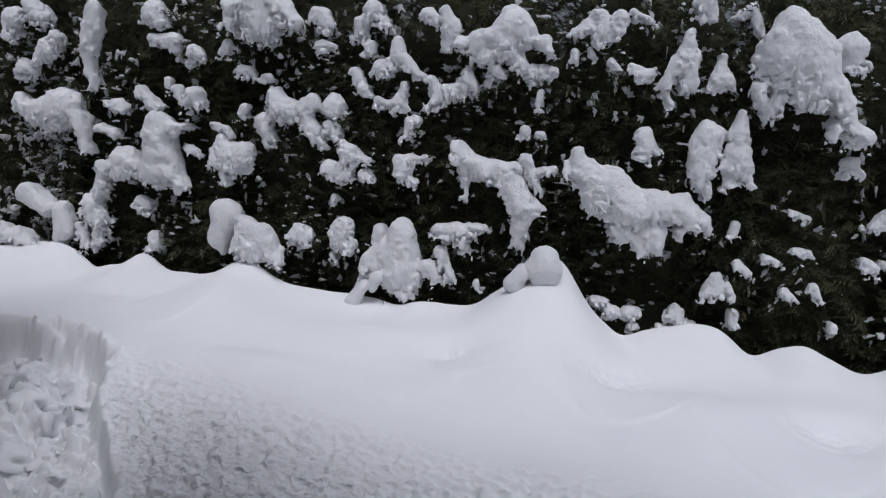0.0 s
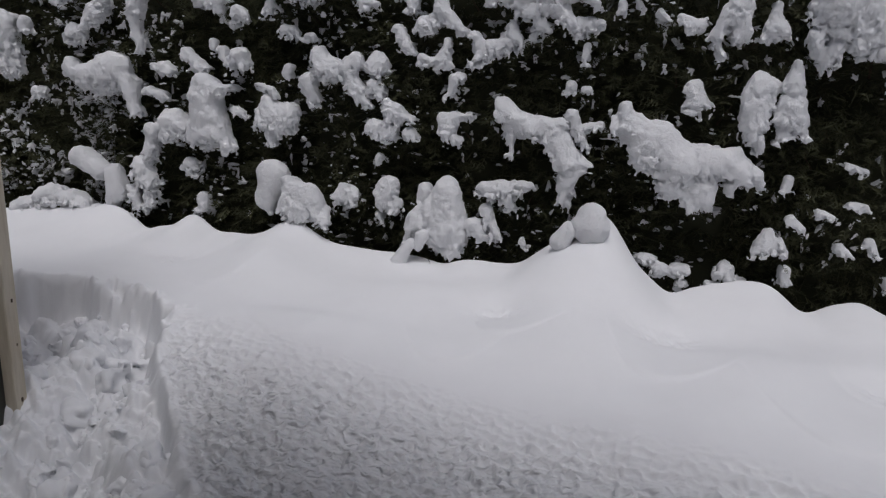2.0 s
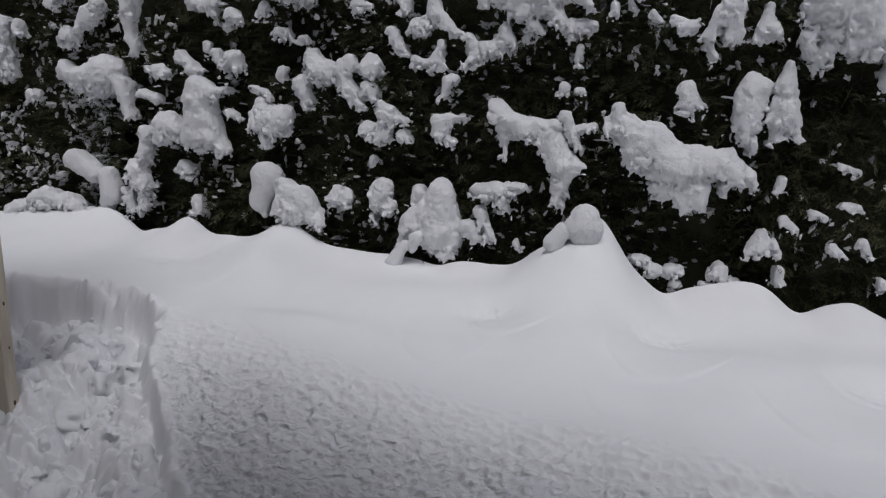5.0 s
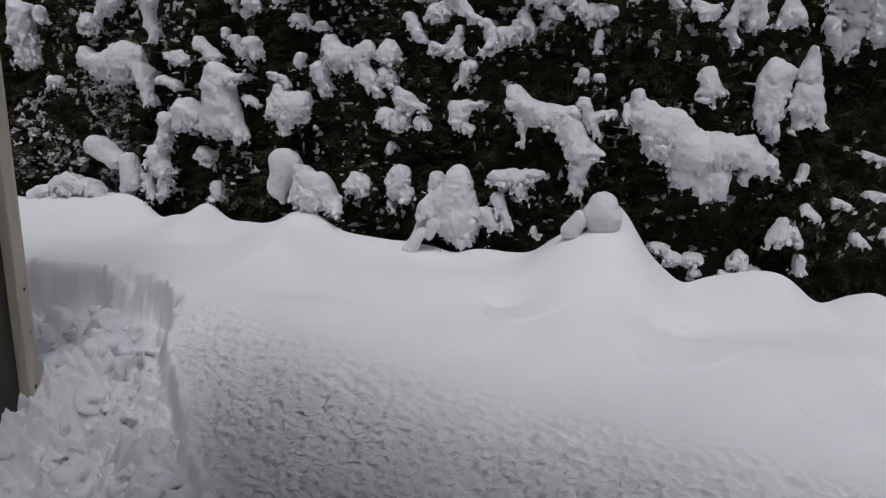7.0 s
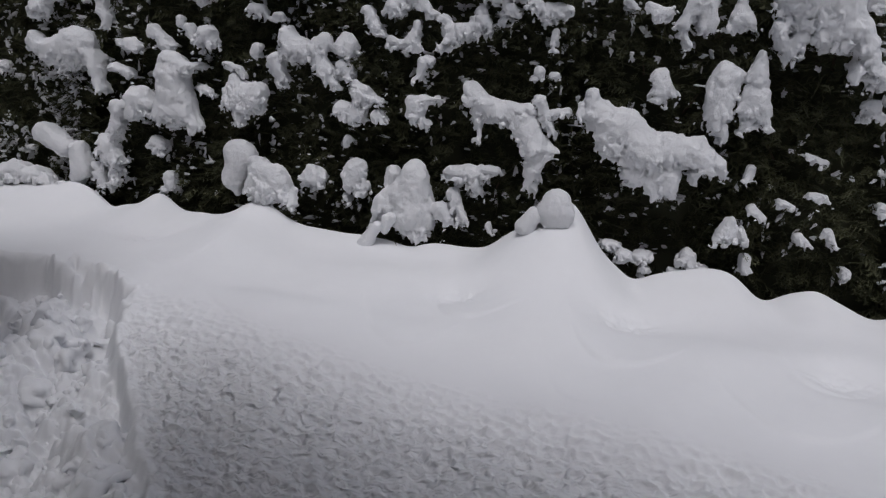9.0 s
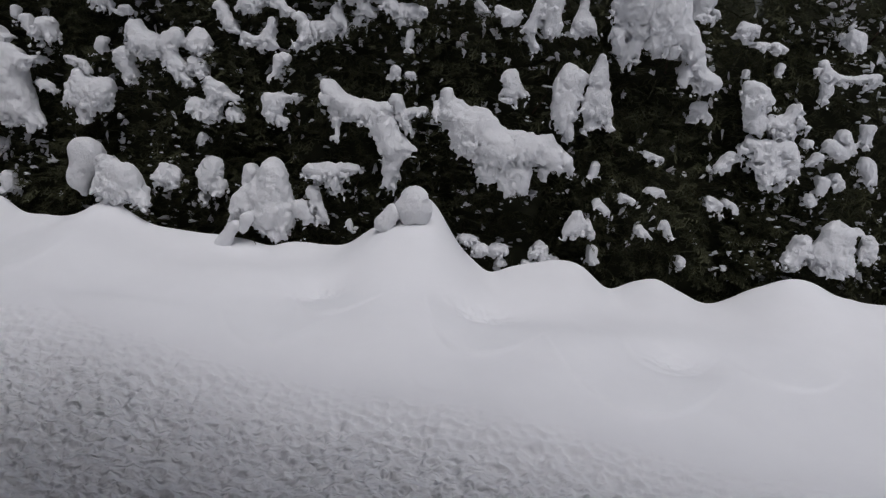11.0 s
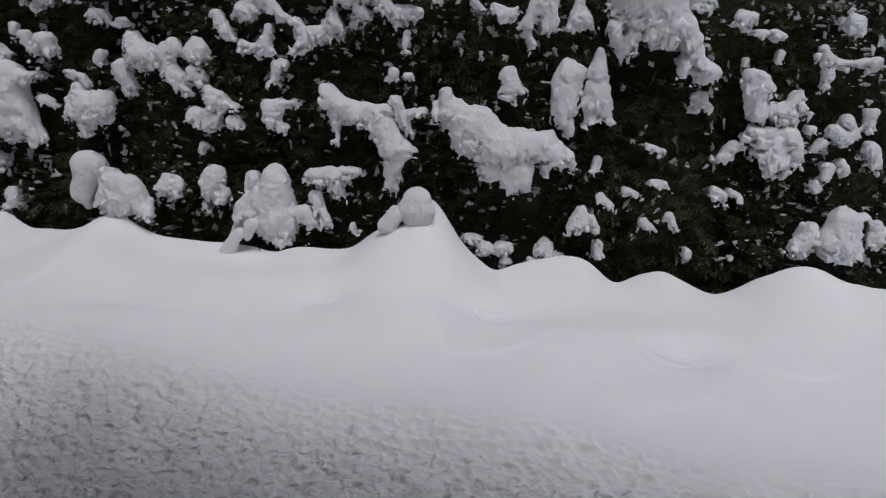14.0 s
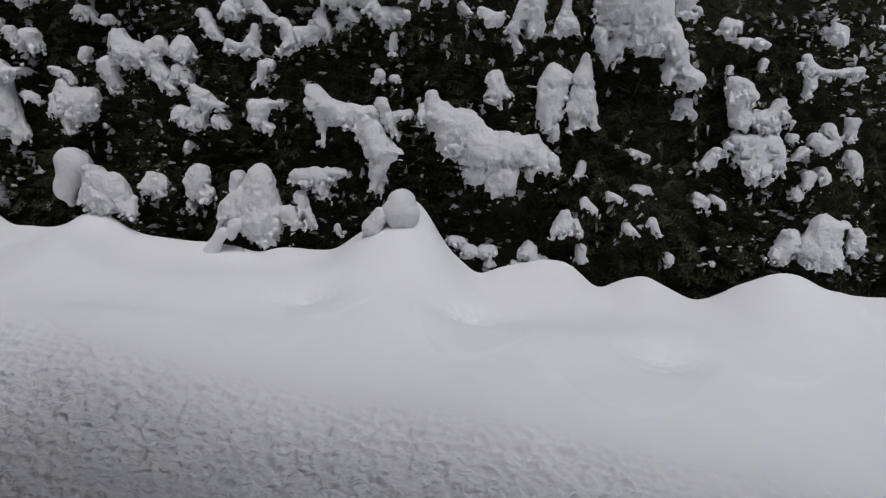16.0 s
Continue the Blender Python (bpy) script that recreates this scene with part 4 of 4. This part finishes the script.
def crumbs():
    rng = np.random.RandomState(23)
    n = 13000
    u, z = rng.uniform(-3.3, 3.3, n), 0.45 + rng.rand(n) * 1.75
    thick = field(u, z, 0, 0.22, 2, 61)
    want = 0.13 + 0.04 * smooth(-0.6, -2.2, u) + 0.12 * smooth(1.4, 0.9, z) * smooth(0.2, -0.6, u) + 0.12 * smooth(1.35, 1.6, z) - 0.1 * smooth(1.2, 1.5, u) * smooth(2.0, 1.7, u) + 0.12 * smooth(2.0, 2.4, u)
    keep = rng.rand(n) < want * smooth(0.36, 0.62, thick) * 1.6
    u, z = u[keep], z[keep]
    w = hedge_face(u, z) + rng.uniform(0.02, 0.10, len(u))
    size = np.exp(rng.normal(math.log(0.0092), 0.5, len(u)))
    size = np.clip(size, 0.004, 0.03)
    sizes = size[:, None] * np.stack([rng.uniform(1.0, 2.3, len(u)), rng.uniform(0.5, 0.9, len(u)), rng.uniform(0.5, 1.1, len(u))], -1)
    turns = turned(rng.normal(0, 1, (len(u), 3)) * [1, 1, 0.5], rng)
    # more of them under the clumps' lower edges
    for cu, cz, cw, r, ragged in EDGES:
        k = rng.poisson(1 + 3 * ragged * r / 0.08)
        u = np.append(u, cu + rng.normal(0, 0.75, k) * r)
        z = np.append(z, cz + rng.normal(-0.005, 0.022, k))
        w = np.append(w, cw + rng.uniform(-0.06, 0.03, k))
        s = np.clip(np.exp(rng.normal(math.log(0.008), 0.4, k)), 0.003, 0.018)
        sizes = np.concatenate([sizes, s[:, None] * rng.uniform(0.7, 1.4, (k, 3))])
    turns = turned(rng.normal(0, 1, (len(u), 3)) * [1, 1, 0.5], rng)
    v, f = scatter(CRUMBS, np.stack([u, -w, z], -1), turns, sizes, rng)
    vs, fs, base = [v], [f], len(v)
    for lv, lf in LOOSE:
        vs.append(lv)
        fs.append(lf + base)
        base += len(lv)
    v, f = np.concatenate(vs), np.concatenate(fs)
    ob = new("snow_crumbs", mesh_from("snow_crumbs", v, f, SNOW_CLUMP))
    ob.matrix_world = HEDGE
    tagged(ob, "small crumbs of snow sifted over the hedge sprays", "snow", kind="stuff")


crumbs()


def coated_tip(seed):
    """A spray tip under snow: a few tapered fingers fanning from one stem."""
    rng = np.random.RandomState(seed)
    U, W, Zc = np.meshgrid(np.linspace(-0.3, 1.2, 13), np.linspace(-0.3, 0.3, 6), np.linspace(-0.8, 0.8, 13), indexing="ij")
    q = np.full(U.shape, 9.0)
    for k in range(4):
        ang = -0.75 + 0.5 * k + rng.uniform(-0.2, 0.2)
        ln = rng.uniform(0.5, 1.0)
        c, d = math.cos(ang), math.sin(ang)
        h = np.clip((U * c + Zc * d) / ln, 0, 1)
        q = np.minimum(q, np.sqrt((U - h * ln * c) ** 2 + (0.9 * W) ** 2 + (Zc - h * ln * d) ** 2) - rng.uniform(0.15, 0.25) * (1 - 0.45 * h))
    edge = np.ones(U.shape, bool)
    edge[1:-1, 1:-1, 1:-1] = False
    q[edge] = np.maximum(q[edge], 0.02)
    step = np.array([1.5 / 12, 0.6 / 5, 1.6 / 12])
    return surface(q, np.array([-0.3, -0.3, -0.8]), step)


TIPS = [coated_tip(k) for k in range(8)]


def dusted_sprays():
    """Spray tips coated with snow, thickest where the hedge is most open to the sky."""
    rng = np.random.RandomState(41)
    n = 9000
    u, z = rng.uniform(-3.2, 3.2, n), 0.5 + rng.rand(n) * 1.6
    thick = field(u, z, 0, 0.20, 2, 71)
    want = 0.10 + 0.15 * smooth(-0.8, -2.3, u) + 0.55 * smooth(-1.8, -2.3, u) * smooth(1.3, 1.15, z) + 0.10 * smooth(1.3, 1.6, z)
    keep = rng.rand(n) < want * smooth(0.35, 0.6, thick) * 1.5
    u, z = u[keep], z[keep]
    k = len(u)
    w = hedge_face(u, z) + rng.uniform(0.02, 0.09, k)
    aim = np.stack([rng.normal(0, 0.7, k), -np.abs(rng.normal(0.5, 0.3, k)), rng.normal(-0.25, 0.5, k)], -1)
    sizes = np.exp(rng.normal(math.log(0.029), 0.35, (k, 3)))
    v, f = scatter(TIPS, np.stack([u, -w, z], -1), turned(aim, rng), np.clip(sizes, 0.016, 0.06), rng)
    ob = new("dusted_sprays", mesh_from("dusted_sprays", v, f, SNOW_CLUMP))
    ob.matrix_world = HEDGE
    tagged(ob, "hedge spray tips coated thinly with snow", "snow", kind="stuff")


dusted_sprays()


def poking_sprays():
    """Green tips that stick out through the torn lower edges of the clumps."""
    rng = np.random.RandomState(43)
    for u0, shrub_ob in SHRUBS:
        rows = [e for e in EDGES if abs(e[0] - u0) < 0.435]
        if not rows:
            continue
        spots = []
        for cu, cz, cw, r, ragged in rows:
            for _ in range(rng.poisson(1 + 3.0 * ragged * r / 0.08)):
                spots.append((cu + rng.normal(0, 0.7) * r - u0, -(cw + rng.uniform(-0.07, 0.0)) - 0.55, cz + rng.normal(-0.006, 0.014)))
        if not spots:
            continue
        pos = np.array(spots)
        aim = np.stack([rng.normal(0, 0.8, len(pos)), -np.abs(rng.normal(0.5, 0.3, len(pos))), rng.normal(-0.2, 0.6, len(pos))], -1)
        v, f = scatter(FRONDS, pos, turned(aim, rng), rng.uniform(0.025, 0.055, len(pos)), rng)
        part("foliage_fringe", mesh_from("foliage_fringe", v, f, LEAF, False), shrub_ob)["kind"] = "stuff"


poking_sprays()

# ---- broken lumps of snow on the trodden way ----
def lump_mesh(seed):
    g = np.linspace(-1.4, 1.4, 15)
    U, W, Zc = np.meshgrid(g, g, g, indexing="ij")
    rng = np.random.RandomState(int(seed * 10))
    q = np.full(U.shape, -9.0)
    for k in range(11):
        n = rng.normal(0, 1, 3)
        n /= np.linalg.norm(n)
        q = np.maximum(q, U * n[0] + W * n[1] + Zc * n[2] - rng.uniform(0.5, 1.0))
    q = q + (field(U, W, Zc, 0.6, 2, seed) - 0.5) * 1.0
    q = np.maximum(q, np.maximum(np.maximum(abs(U), abs(W)), abs(Zc)) - 1.2)
    v, f = surface(q, np.array([-1.4] * 3), g[1] - g[0])
    return mesh_from("snow_lump", v, f, SNOW_LUMP)


def lumps():
    rng = np.random.RandomState(31)
    meshes = [lump_mesh(5.7 * k + 2) for k in range(6)]
    count = 0
    while count < 190:
        x, y = rng.uniform(-2.3, -0.6), rng.uniform(1.35, 3.25)
        d = float(trench(np.array(x), np.array(y)))
        if d < 0.03 or x < -1.6 and y < 2.4:
            continue
        r = float(np.clip(np.exp(rng.normal(math.log(0.026), 0.55)), 0.008, 0.062))
        if d < r + 0.02 or x < -1.45 and y < 2.45 and r > 0.03:
            continue
        z = float(snow_height(x, y)[0])
        ob = new("snow_lump", meshes[rng.randint(6)])
        ob.matrix_world = Matrix.LocRotScale((x, y, z - r * 0.3), Euler(rng.uniform(0, 6.28, 3)), (r, r, r))
        tagged(ob, "broken lump of snow lying on the trodden way", "snow", "snow lumps on the way")
        count += 1


lumps()
